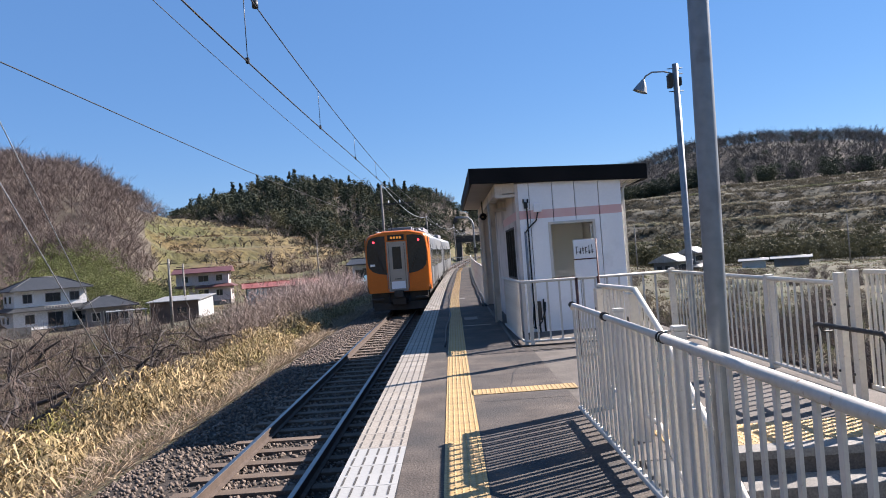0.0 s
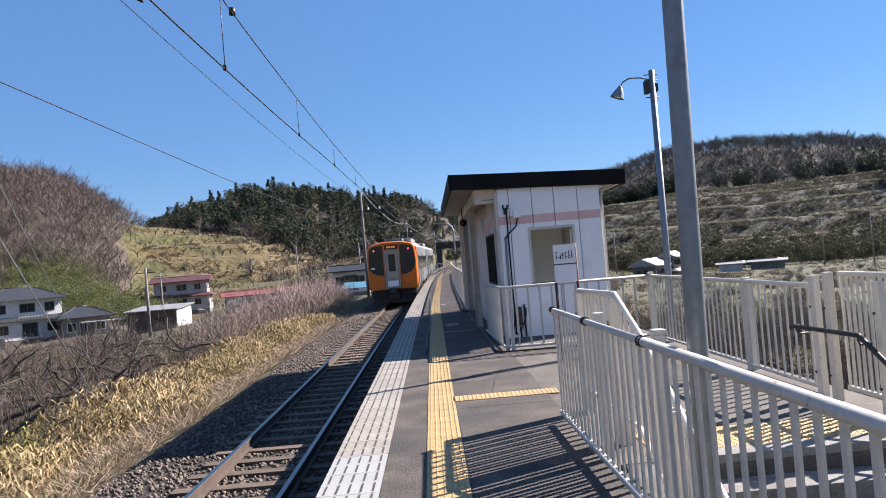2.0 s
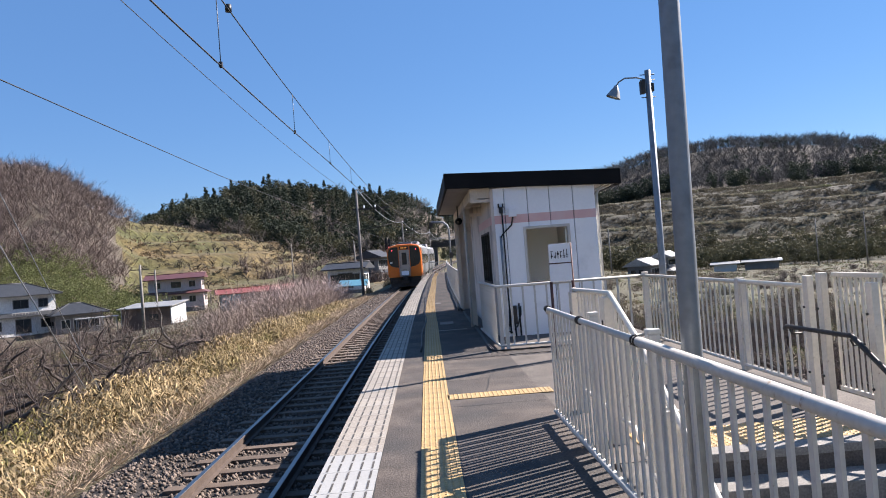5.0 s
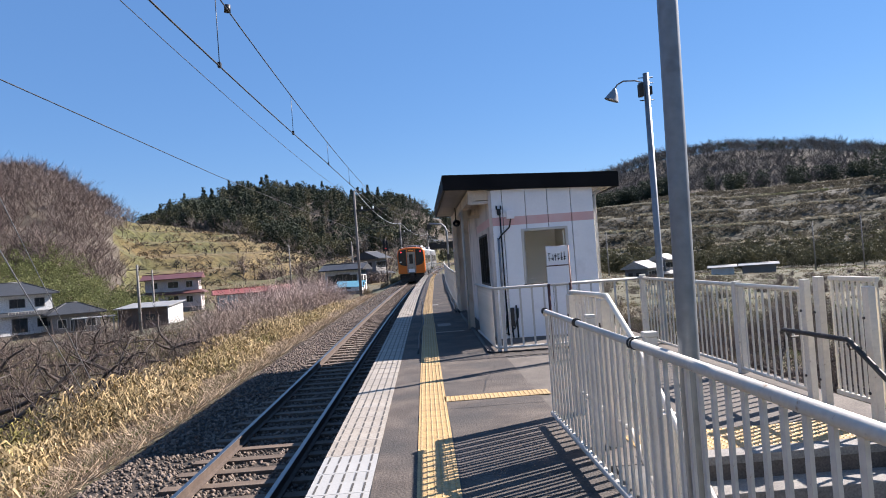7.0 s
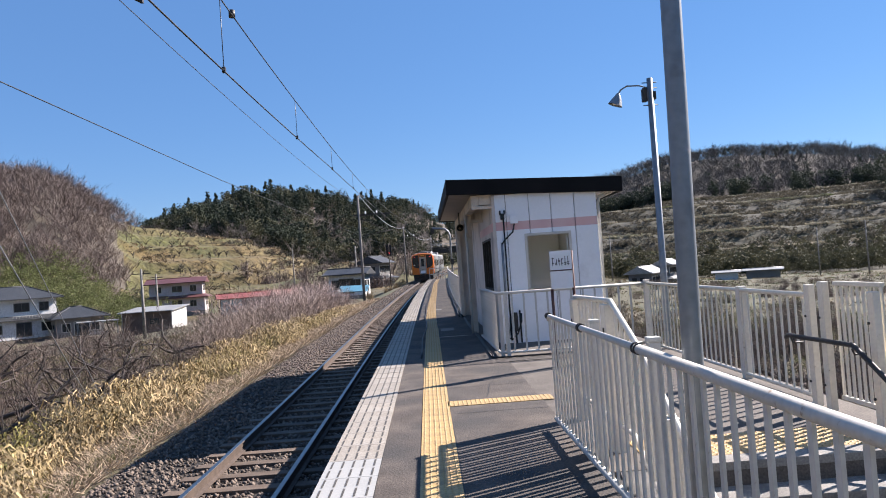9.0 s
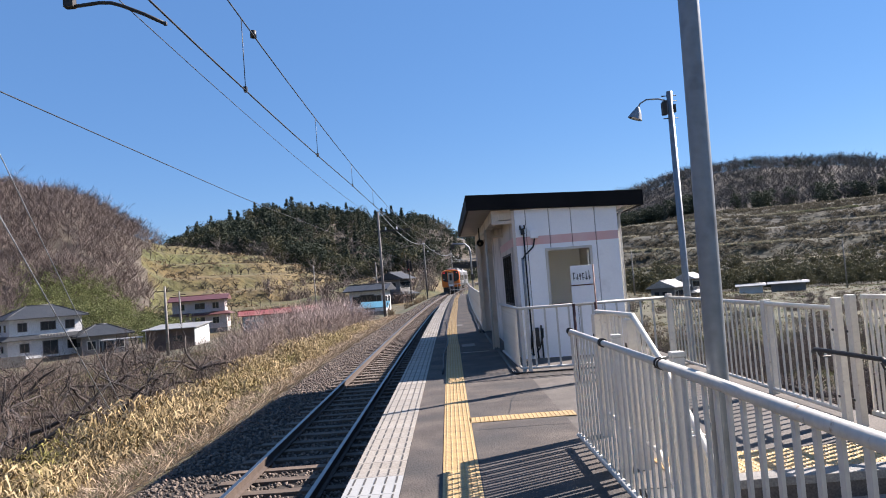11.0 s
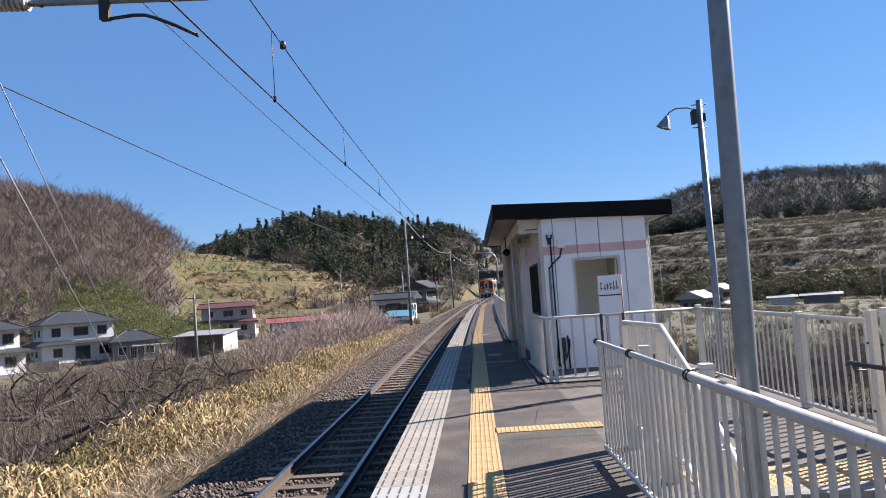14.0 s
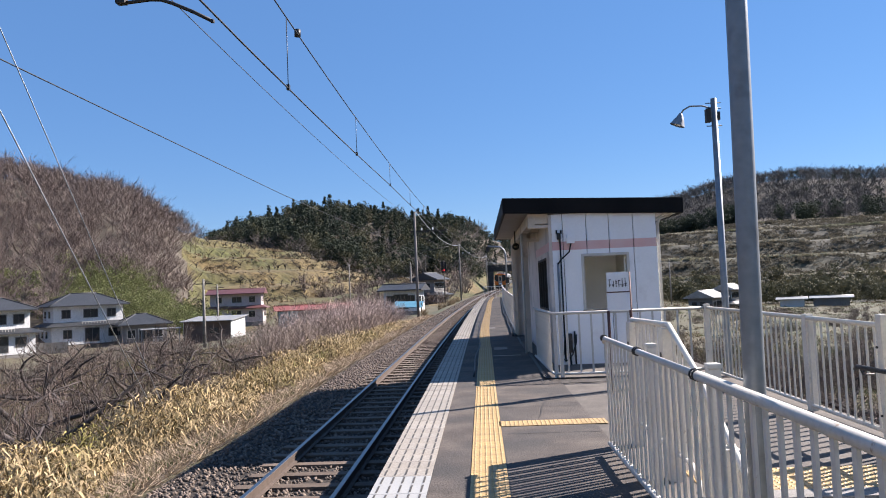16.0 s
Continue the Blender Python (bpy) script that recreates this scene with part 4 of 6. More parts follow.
def near_mast():
    m = thing("line_mast", "overhead line mast with insulated bracket arm over the track", "mast", (-6.2, 6.9, -1.3), group="masts along the line")
    part("shaft", tube([(0, 0, -1.0), (0, 0, 9.0)], [0.18, 0.13], 14), CONCRETE, m)
    part("bracket", tube([(1.94, 0.0, 6.09), (3.8, 0.0, 6.0)], 0.032, 10), GALV, m, "grey steel bracket tube")
    part("bracket", tube([(0.1, 0, 6.14), (1.49, 0.0, 6.12)], 0.032, 10), GALV, m)
    part("bracket", tube([(0.1, 0, 7.6), (3.8, 0.0, 6.0)], 0.024, 8), DARK_STEEL, m)
    ins = part("insulator", tube([(1.49, 0.0, 6.12), (1.94, 0.0, 6.09)], 0.045, 10), WALL_SIDE, m, "ribbed porcelain insulator")
    for k in range(8):
        f = (k + 0.5) / 8
        x, z = 1.49 + (1.94 - (1.49)) * f, 6.12 + (6.09 - 6.12) * f
        part("rib", tube([(x - 0.012, 0, z), (x + 0.012, 0, z)], 0.075, 12), WALL_SIDE, ins)
    for x in (0.12, 0.34):
        part("clamp", tube([(1.94 + x, 0, 6.09 - 0.045), (1.94 + x + 0.02, 0, 6.09 + 0.05)], 0.02, 8), DARK_STEEL, m)
    part("drop_bracket", box(2.72 - 0.05, 2.72 + 0.05, -0.04, 0.04, 5.85, 6.05 + 0.02, bevel=0.008), DARK_STEEL, m)
    part("steady_arm", tube([(2.73, 0.0, 5.86), (2.88, 0.0, 5.87), (3.01, 0.0, 5.88), (3.13, 0.0, 5.87), (3.24, 0.0, 5.83), (3.45, 0.0, 5.73), (3.65, 0.0, 5.62)], 0.019, 8), DARK_STEEL, m, "curved steel steady arm")
    part("wire_clip", box(3.65 - 0.016, 3.65 + 0.016, -0.02, 0.02, 5.62 - 0.016, 5.62 + 0.016, bevel=0.004), DARK_STEEL, m)


near_mast()


def wires():
    def contact_z(y):
        return 4.28 + grade(y) + 0.012 * min(max(y - 7, 0), 12)
    def mess_z(y):
        u = ((y - 7.0) % 54.0) / 54.0
        return 5.35 - 1.7 * u * (1 - u) + grade(y)
    ys = along(-6, 240, 1.5)
    w = thing("overhead_wire", "overhead contact wire and messenger wire with droppers above the track", "wire")
    part("contact_wire", tube([(TRACK_X + bend(y), y, contact_z(y)) for y in ys], 0.01, 6), BLACK, w)
    part("messenger_wire", tube([(TRACK_X + bend(y), y, mess_z(y)) for y in ys], 0.009, 6), BLACK, w)
    for i in range(-1, 22):
        y = 9.3 + 5.2 * i
        if abs(((y - 7) % 54)) > 1:
            part("dropper", tube([(TRACK_X + bend(y), y, contact_z(y)), (TRACK_X + bend(y), y, mess_z(y))], 0.006, 5), BLACK, w)
            part("clip", box(TRACK_X + bend(y) - 0.02, TRACK_X + bend(y) + 0.02, y - 0.03, y + 0.03, contact_z(y) - 0.02, contact_z(y) + 0.05), BLACK, w)
    part("bead", tube([(TRACK_X, 10.0, 5.27), (TRACK_X, 10.0, 5.37)], 0.045, 10), BLACK, w)
    def run(label, pts, r, m=BLACK):
        k = thing("cable", label, "wire")
        part("wire", tube(pts, r, 5), m, k)
    run("thin feeder wire strung along the masts", [(-5.0 + bend(y) * 0.7, y, 6.75 - 0.9 * 4 * (((y - 7) % 57) / 57) * (1 - ((y - 7) % 57) / 57) * 0.5 + grade(y) * 0.6) for y in along(-6, 230, 3)], 0.009)
    run("black low-voltage cable crossing the slope", [(-8.0 + 0.028 * max(0, y - 30), y, 5.8 - 0.001 * y + 0.00002 * y * y) for y in along(-4, 180, 3)], 0.013)
    tops = [(-5.4, 63.8, 8.7), (-2.8, 115.0, 8.7), (2.1, 166.0, 9.0), (6.0, 215.0, 9.4)]
    pts = []
    for a, c in zip(tops, tops[1:]):
        for k in range(12):
            u = k / 12
            pts.append(tuple(Vector(a).lerp(Vector(c), u) - Vector((0, 0, 4.4 * u * (1 - u)))))
    run("pale insulated cable sagging between the mast tops", pts, 0.035, GALV)
    run("steel guy wire running down to the slope", [(-5.4, 7.0, 5.8), (-8.5, 20.0, -2.8)], 0.008, GALV)
    run("steel guy wire running down to the slope", [(-5.4, 7.0, 4.7), (-8.3, 19.2, -2.8)], 0.01, GALV)


wires()


def signal():
    s = thing("railway_signal", "railway colour light signal showing red on a post", "signal", (-4.3, 90.0, -1.0))
    part("post", tube([(0, 0, -1), (0, 0, 6.3)], 0.07, 10), DARK_STEEL, s)
    b = part("backboard", box(-0.32, 0.32, 0.0, 0.06, 4.7, 6.1, bevel=0.03), BLACK, s, "black signal head")
    for z, m in ((5.75, BLACK), (5.4, BLACK), (5.05, TAIL_RED)):
        part("lens", tube([(0, -0.02, z), (0, 0.0, z)], 0.1, 14), m, b)
        part("hood", tube([(0, -0.25, z + 0.02), (0, 0.0, z + 0.02)], 0.14, 12, cap=False), BLACK, b)


signal()


# ---- train ----
def rounded_section(w, h, z0, r=0.28, crown=0.16, n=5):
    """Half outline of a car body, from the bottom centre round to the roof centre."""
    pts = [(w * 0.96, z0), (w, z0 + 0.35), (w, z0 + h * 0.62)]
    for i in range(n + 1):
        a = math.pi / 2 * i / n
        pts.append((w - 0.06 - r + r * math.cos(a), z0 + h - crown - r + r * math.sin(a)))
    pts.append((w * 0.4, z0 + h - 0.04))
    return pts


def train_car(tail):
    """One car, its rear face at y = 0, rail level at z = 0."""
    L, WD, Z0, HT = 19.6, 1.4, 0.95, 2.72
    t = thing("train_car", "orange-fronted steel commuter train car with dark cab windows" if tail else "brushed steel commuter train car coupled ahead", "train", group="two-car train")
    half = rounded_section(WD, HT, Z0)
    full = half + [(-x, z) for x, z in half[::-1]]

    def loft(ys, shrink, bm=None):
        bm, prev = bm or bmesh.new(), None
        for y, s in zip(ys, shrink):
            ring = [bm.verts.new((x * s, y, Z0 + (z - Z0) * (1 - (1 - s) * 0.6))) for x, z in full]
            if prev:
                for k in range(len(ring)):
                    bm.faces.new((prev[k], prev[(k + 1) % len(ring)], ring[(k + 1) % len(ring)], ring[k])).smooth = True
            prev = ring
        return bm, prev
    y0 = 0.55 if tail else 0.1
    bm, last = loft([y0, L - 0.1], [1, 1])
    bm.faces.new(last)
    bm.verts.ensure_lookup_table()
    bm.faces.new(bm.verts[: len(full)][::-1])
    part("body", bm, TRAIN_STEEL, t, "brushed stainless steel car body")
    part("roof", tube([(0, y0 + 0.2, Z0 + HT - 0.62), (0, L - 0.3, Z0 + HT - 0.62)], 0.66, 20), ROOF_GREY, t, "grey train roof")
    part("air_conditioner", box(-0.85, 0.85, 7.4, 12.2, Z0 + HT - 0.1, Z0 + HT + 0.26, bevel=0.08), ROOF_GREY, t, "grey roof air conditioner")
    for y in (2.3, 3.4, 15.0):
        part("roof_box", box(-0.55, 0.55, y, y + 0.7, Z0 + HT - 0.1, Z0 + HT + 0.16, bevel=0.04), ROOF_GREY, t)
    # side stripes, windows and doors
    for sx in (-1, 1):
        xo = sx * (WD + 0.004)
        for y in (2.2, 9.3, 16.6):
            d = part("door", box(min(xo + sx * 0.006, xo - sx * 0.02), max(xo + sx * 0.006, xo - sx * 0.02), y, y + 1.3, Z0 + 0.1, Z0 + 2.0, bevel=0.01), TRAIN_STEEL, t, "steel sliding passenger door")
            for dy in (0.12, 0.75):
                part("door_window", box(min(xo, xo + sx * 0.012), max(xo, xo + sx * 0.012), y + dy, y + dy + 0.43, Z0 + 0.95, Z0 + 1.8), TRAIN_GLASS, d)
        for ya, yb in ((3.9, 5.4), (5.6, 7.1), (7.3, 8.9), (11.0, 12.6), (12.8, 14.3), (14.5, 16.2)):
            part("side_window", box(min(xo, xo + sx * 0.006), max(xo, xo + sx * 0.006), ya, yb, Z0 + 0.9, Z0 + 1.75), TRAIN_GLASS, t, "dark passenger window")
    # running gear
    part("underframe", box(-1.1, 1.1, 4.6, 15.0, 0.32, 0.93, bevel=0.03), DARK_STEEL, t, "dark underfloor equipment")
    for y in (2.9, 16.7):
        b = part("bogie", box(-1.0, 1.0, y - 1.4, y + 1.4, 0.38, 0.72, bevel=0.05), DARK_STEEL, t, "dark steel bogie")
        for dy in (-1.05, 1.05):
            for x in (-0.565, 0.565):
                part("wheel", tube([(x - 0.06, y + dy, 0.43), (x + 0.06, y + dy, 0.43)], 0.43, 20), RAIL_RUST, b)
    if not tail:
        return t
    # cab end: rounded orange mask, windscreens, gangway door
    ys = [0.56, 0.3, 0.12, 0.03]
    bm, last = loft(ys, [1.005, 1.0, 0.985, 0.955])
    bm.faces.new(last)
    part("cab_front", bm, ORANGE, t, "bright orange cab front")
    for sx in (-1, 1):
        prof = [(0.48, 1.73), (0.48, 3.41), (0.8, 3.41), (1.08, 3.36), (1.2, 3.27), (1.27, 3.05), (1.305, 2.65), (1.295, 2.3), (1.235, 2.06), (1.1, 1.9), (0.85, 1.79)]
        bm = bmesh.new()
        a = [bm.verts.new((sx * x, 0.016, z)) for x, z in prof]
        b = [bm.verts.new((sx * x, 0.075, z)) for x, z in prof]
        bm.faces.new(a if sx > 0 else a[::-1])
        for k in range(len(prof)):
            q = (a[k], b[k], b[(k + 1) % len(prof)], a[(k + 1) % len(prof)])
            bm.faces.new(q if sx < 0 else q[::-1])
        ws = part("windscreen", bm, TRAIN_GLASS, t, "large dark cab windscreen")
        part("tail_light", tube([(sx * 0.98, 0.0, 3.16), (sx * 0.98, 0.03, 3.16)], 0.05, 14), TAIL_RED, ws, "glowing red tail light")
        part("wiper", tube([(sx * 0.6, 0.0, 1.9), (sx * 0.86, 0.005, 2.6)], 0.012, 5), BLACK, ws)
        part("side_mask", box(min(sx * 1.385, sx * 1.409), max(sx * 1.385, sx * 1.409), 0.3, 1.0, Z0 + 0.02, Z0 + 2.35, bevel=0.008), ORANGE, t)
        part("step_bar", tube([(sx * 1.36, 0.14, 1.0), (sx * 1.36, 0.12, 1.9)], 0.018, 6), TRAIN_STEEL, t)
    d = part("gangway_door", box(-0.34, 0.34, -0.005, 0.05, 1.05, 3.1, bevel=0.012), TRAIN_GREY, t, "pale grey gangway door")
    part("door_frame", box(-0.42, -0.34, -0.02, 0.06, 1.02, 3.14, bevel=0.01), TRAIN_GREY, d)
    part("door_frame", box(0.34, 0.42, -0.02, 0.06, 1.02, 3.14, bevel=0.01), TRAIN_GREY, d)
    part("door_frame", box(-0.34, 0.34, -0.02, 0.06, 3.06, 3.14, bevel=0.01), TRAIN_GREY, d)
    part("door_window", box(-0.19, 0.19, -0.012, 0.0, 1.95, 2.92, bevel=0.003), TRAIN_GLASS, d)
    for sx in (-1, 1):
        part("door_seal", box(min(sx * 0.335, sx * 0.35), max(sx * 0.335, sx * 0.35), -0.024, 0.0, 1.05, 3.06), BLACK, d)
        part("grab_rail", tube([(sx * 0.46, -0.02, 1.1), (sx * 0.46, -0.03, 1.8)], 0.014, 6), TRAIN_STEEL, d)
    part("sill_plate", box(-0.42, 0.42, -0.06, 0.05, 0.98, 1.03), TRAIN_STEEL, d)
    part("door_handle", box(-0.14, 0.14, -0.03, -0.005, 1.5, 1.54), BLACK, d)
    part("destination_display", box(-0.36, 0.36, 0.0, 0.05, 3.2, 3.44, bevel=0.01), BLACK, t, "black destination display with orange letters")
    for i in range(4):
        part("letter_bar", box(-0.24 + 0.13 * i, -0.15 + 0.13 * i, -0.008, 0.0, 3.27, 3.37), glow("display_orange", (0.9, 0.35, 0.05), 0.15) if i == 0 else bpy.data.materials["display_orange"], t)
    for sx in (-1, 1):
        x0, x1 = sorted((sx * 0.42, sx * 0.47))
        part("door_trim", box(x0, x1, 0.0, 0.06, 1.02, 3.18, bevel=0.006), ORANGE, t, "orange trim beside the door")
        part("roof_rail", tube([(sx * 0.95, 0.9, Z0 + HT - 0.02), (sx * 0.95, L - 0.8, Z0 + HT - 0.02)], 0.03, 6), TRAIN_STEEL, t)
        part("corner_step", box(min(sx * 0.7, sx * 1.22), max(sx * 0.7, sx * 1.22), 0.05, 0.3, 0.62, 0.7, bevel=0.01), DARK_STEEL, t)
    part("snow_plough", box(-1.15, 1.15, 0.12, 0.2, 0.16, 0.5, bevel=0.02), DARK_STEEL, t, "dark plough plate above the rails")
    part("door_kick_plate", box(-0.3, 0.3, -0.012, -0.004, 1.1, 1.42, bevel=0.003), WALL_WHITE, d, "pale lower door plate")
    part("paper_notice", box(-1.18, -0.98, 0.0, 0.02, 2.12, 2.22), WALL_WHITE, t, "white paper notice behind the glass")
    part("skirt", box(-1.25, 1.25, 0.3, 0.6, 0.28, 0.94, bevel=0.05), DARK_STEEL, t, "dark front skirt")
    part("coupler", box(-0.2, 0.2, -0.3, 0.5, 0.72, 1.02, bevel=0.04), DARK_STEEL, t, "dark steel coupler")
    part("coupler_block", box(-0.3, 0.3, -0.16, 0.3, 0.4, 0.7, bevel=0.03), BLACK, t, "black electric coupler block")
    part("step_plate", box(-0.34, 0.34, -0.14, 0.05, 1.03, 1.07, bevel=0.008), TRAIN_STEEL, t)
    part("air_hose", tube([(-0.4, 0.2, 0.9), (-0.45, 0.0, 0.7), (-0.4, -0.05, 0.5), (-0.3, 0.05, 0.42)], 0.03, 6), BLACK, t)
    part("air_hose", tube([(0.4, 0.2, 0.9), (0.45, 0.0, 0.7), (0.4, -0.05, 0.5), (0.3, 0.05, 0.42)], 0.03, 6), BLACK, t)
    part("antenna", tube([(-0.25, 1.2, Z0 + HT - 0.05), (-0.25, 1.2, Z0 + HT + 0.6)], 0.02, 6), BLACK, t)
    part("pantograph", box(-0.6, 0.6, 5.0, 5.6, Z0 + HT - 0.02, Z0 + HT + 0.12, bevel=0.02), DARK_STEEL, t)
    return t


CAR_A = train_car(True)
CAR_B = train_car(False)


# ---- vegetation: shapes as arrays of small blades, joined into one mesh for each stand ----
def blades(p0, p1, w, rng, taper=0.4):
    """One quad for each twig from p0 to p1, width w, turned at random."""
    d = p1 - p0
    s = np.cross(d, rng.normal(size=d.shape))
    s /= np.linalg.norm(s, axis=1, keepdims=True) + 1e-9
    w = np.broadcast_to(np.asarray(w, float), (len(d),))[:, None]
    return np.stack([p0 - s * w / 2, p0 + s * w / 2, p1 + s * w / 2 * taper, p1 - s * w / 2 * taper], 1)


def bare_tree(h, rng, width=0.1, spread=0.55, twigs=60):
    """A leafless tree: trunk, limbs that fork upward, a brush of fine twigs."""
    a, b, w = [], [], []
    top = np.array([rng.normal() * 0.06 * h, rng.normal() * 0.06 * h, h * 0.45])
    a.append(np.zeros(3)), b.append(top), w.append(width * 2.2)
    tips = []
    for i in range(7):
        s = top * (0.55 + 0.45 * rng.random())
        ang = rng.random() * 6.28
        e = s + np.array([math.cos(ang) * spread * h * 0.4 * rng.uniform(0.5, 1.1), math.sin(ang) * spread * h * 0.4 * rng.uniform(0.5, 1.1), h * rng.uniform(0.2, 0.42)])
        a.append(s), b.append(e), w.append(width * 1.2)
        tips.append((s, e))
    for i in range(twigs):
        s0, e0 = tips[rng.integers(7)]
        s = s0 + (e0 - s0) * rng.uniform(0.3, 1.0)
        out = (e0 - s0) / (np.linalg.norm(e0 - s0) + 1e-6)
        e = s + (out * 0.5 + np.array([rng.normal() * 0.5, rng.normal() * 0.5, rng.uniform(0.0, 0.75)])) * h * rng.uniform(0.08, 0.22)
        a.append(s), b.append(e), w.append(width * 0.55)
    return blades(np.array(a), np.array(b), np.array(w), rng)


def leaf_clumps(centres, sizes, n, leaf, rng, flat=0.7):
    """Small leaf quads scattered in uneven clumps."""
    k = len(centres)
    u = rng.normal(size=(k, n, 3))
    u /= np.linalg.norm(u, axis=2, keepdims=True)
    u *= rng.random((k, n, 1)) ** 0.4
    u[..., 2] *= flat
    p = (centres[:, None] + u * sizes[:, None, None]).reshape(-1, 3)
    d = rng.normal(size=p.shape)
    d /= np.linalg.norm(d, axis=1, keepdims=True)
    L = leaf * rng.uniform(0.6, 1.4, (len(p), 1))
    return blades(p, p + d * L, L[:, 0] * 1.1, rng, 0.3)


def shell_clumps(centres, sizes, n, leaf, rng, flat=0.75):
    """Sprays lying over the outside of uneven clumps, facing outward."""
    k = len(centres)
    u = rng.normal(size=(k, n, 3))
    u /= np.linalg.norm(u, axis=2, keepdims=True)
    s = u * rng.uniform(0.72, 1.12, (k, n, 1))
    s[..., 2] *= flat
    p = (centres[:, None] + s * sizes[:, None, None]).reshape(-1, 3)
    o = u.reshape(-1, 3) + rng.normal(0, 0.25, (k * n, 3))
    d = np.cross(o, rng.normal(size=o.shape))
    d /= np.linalg.norm(d, axis=1, keepdims=True)
    e = np.cross(o, d)
    e /= np.linalg.norm(e, axis=1, keepdims=True)
    L = leaf * rng.uniform(0.6, 1.5, (len(p), 1))
    W = L * rng.uniform(0.5, 1.0, (len(p), 1))
    return np.stack([p - d * L / 2, p + d * L / 2, p + e * W, p], 1)


def dome(h, rng, n=850, width=0.006):
    """A rounded thicket of fine bare twigs."""
    u = rng.normal(size=(n, 3))
    u /= np.linalg.norm(u, axis=1, keepdims=True)
    u[:, 2] = np.abs(u[:, 2])
    p = u * rng.random((n, 1)) ** 0.45 * np.array([0.62, 0.62, 0.8]) * h
    e = p + (u * 0.5 + rng.normal(0, 0.45, (n, 3)) + np.array([0, 0, 0.25])) * h * rng.uniform(0.07, 0.2, (n, 1))
    return blades(p, e, width, rng)


def cedar(h, rng):
    """A tall conifer: leafy sprays thinning towards a pointed, uneven top."""
    n = 22
    z = np.linspace(0.22, 0.97, n) + rng.normal(0, 0.02, n)
    ang, rad = rng.random(n) * 6.28, (1 - z) * 0.2 * rng.uniform(0.3, 1.0, n)
    c = np.stack([np.cos(ang) * rad, np.sin(ang) * rad, z], 1) * h
    return shell_clumps(c, h * (0.03 + 0.12 * (1 - z)), 16, h * 0.055, rng, 0.8)


def pine(h, rng, n=15, m=26):
    """A broad pine or evergreen oak: several uneven clumps on a stem."""
    c = np.stack([rng.normal(0, h * 0.16, n), rng.normal(0, h * 0.16, n), h * rng.uniform(0.3, 0.95, n)], 1)
    q = shell_clumps(c, h * rng.uniform(0.09, 0.2, n), m, h * (0.06 if m > 20 else 0.08), rng, 0.75)
    t = blades(np.zeros((1, 3)), np.array([[0, 0, h * 0.8]]), 0.03 * h, rng)
    return np.concatenate([q, t])


def shrub(h, rng, n=70, width=0.02, wide=0.8):
    """A bare bush: many stems fanning out of the ground, with side twigs."""
    ang = rng.random(n) * 6.28
    base = np.stack([rng.normal(0, 0.15 * h, n), rng.normal(0, 0.15 * h, n), np.zeros(n)], 1)
    tip = base + np.stack([np.cos(ang) * rng.random(n) * h * wide, np.sin(ang) * rng.random(n) * h * wide, h * rng.uniform(0.45, 1.05, n)], 1)
    mid = base + (tip - base) * rng.uniform(0.4, 0.9, (n, 1))
    side = mid + np.stack([rng.normal(0, 0.2 * h, n), rng.normal(0, 0.2 * h, n), h * rng.uniform(0.05, 0.3, n)], 1)
    mid2 = base + (tip - base) * rng.uniform(0.5, 1.0, (n, 1))
    side2 = mid2 + np.stack([rng.normal(0, 0.16 * h, n), rng.normal(0, 0.16 * h, n), h * rng.uniform(-0.05, 0.25, n)], 1)
    return np.concatenate([blades(base, tip, width, rng), blades(mid, side, width * 0.7, rng), blades(mid2, side2, width * 0.6, rng)])


def stand(name, label, category, makers, spots, heights, material, seed, sink=0.1):
    """Plants many trees: a few shapes, turned and scaled at each spot, in one mesh."""
    rng = np.random.default_rng(seed)
    shapes = [m(rng) for m in makers]
    out = []
    for (x, y), h in zip(spots, heights):
        if 100 < y < 228 and abs(x + 2.45 - bend(y)) < 8.5:
            continue
        s = shapes[rng.integers(len(shapes))]
        a = rng.random() * 6.28
        c, sn = math.cos(a), math.sin(a)
        sc = h * np.array([rng.uniform(0.85, 1.2), rng.uniform(0.85, 1.2), 1.0])
        q = s * sc
        q = np.stack([q[..., 0] * c - q[..., 1] * sn + x, q[..., 0] * sn + q[..., 1] * c + y, q[..., 2] + float(ground_z(x, y)) - sink * h], -1)
        out.append(q)
    # one triangle for each twig or spray
    v = np.concatenate(out)[:, :3].reshape(-1, 3)
    ob = quick_mesh(name, v, np.arange(len(v)).reshape(-1, 3), material)
    return tagged(ob, label, category, kind="stuff")


def polar_spots(n, a0, a1, r0, r1, rng, keep=None):
    az, r = np.radians(rng.uniform(a0, a1, n)), np.sqrt(rng.uniform(r0 * r0, r1 * r1, n))
    x, y = r * np.sin(az), r * np.cos(az)
    if keep is not None:
        m = keep(np.degrees(az), r, rng)
        x, y = x[m], y[m]
    return list(zip(x, y))


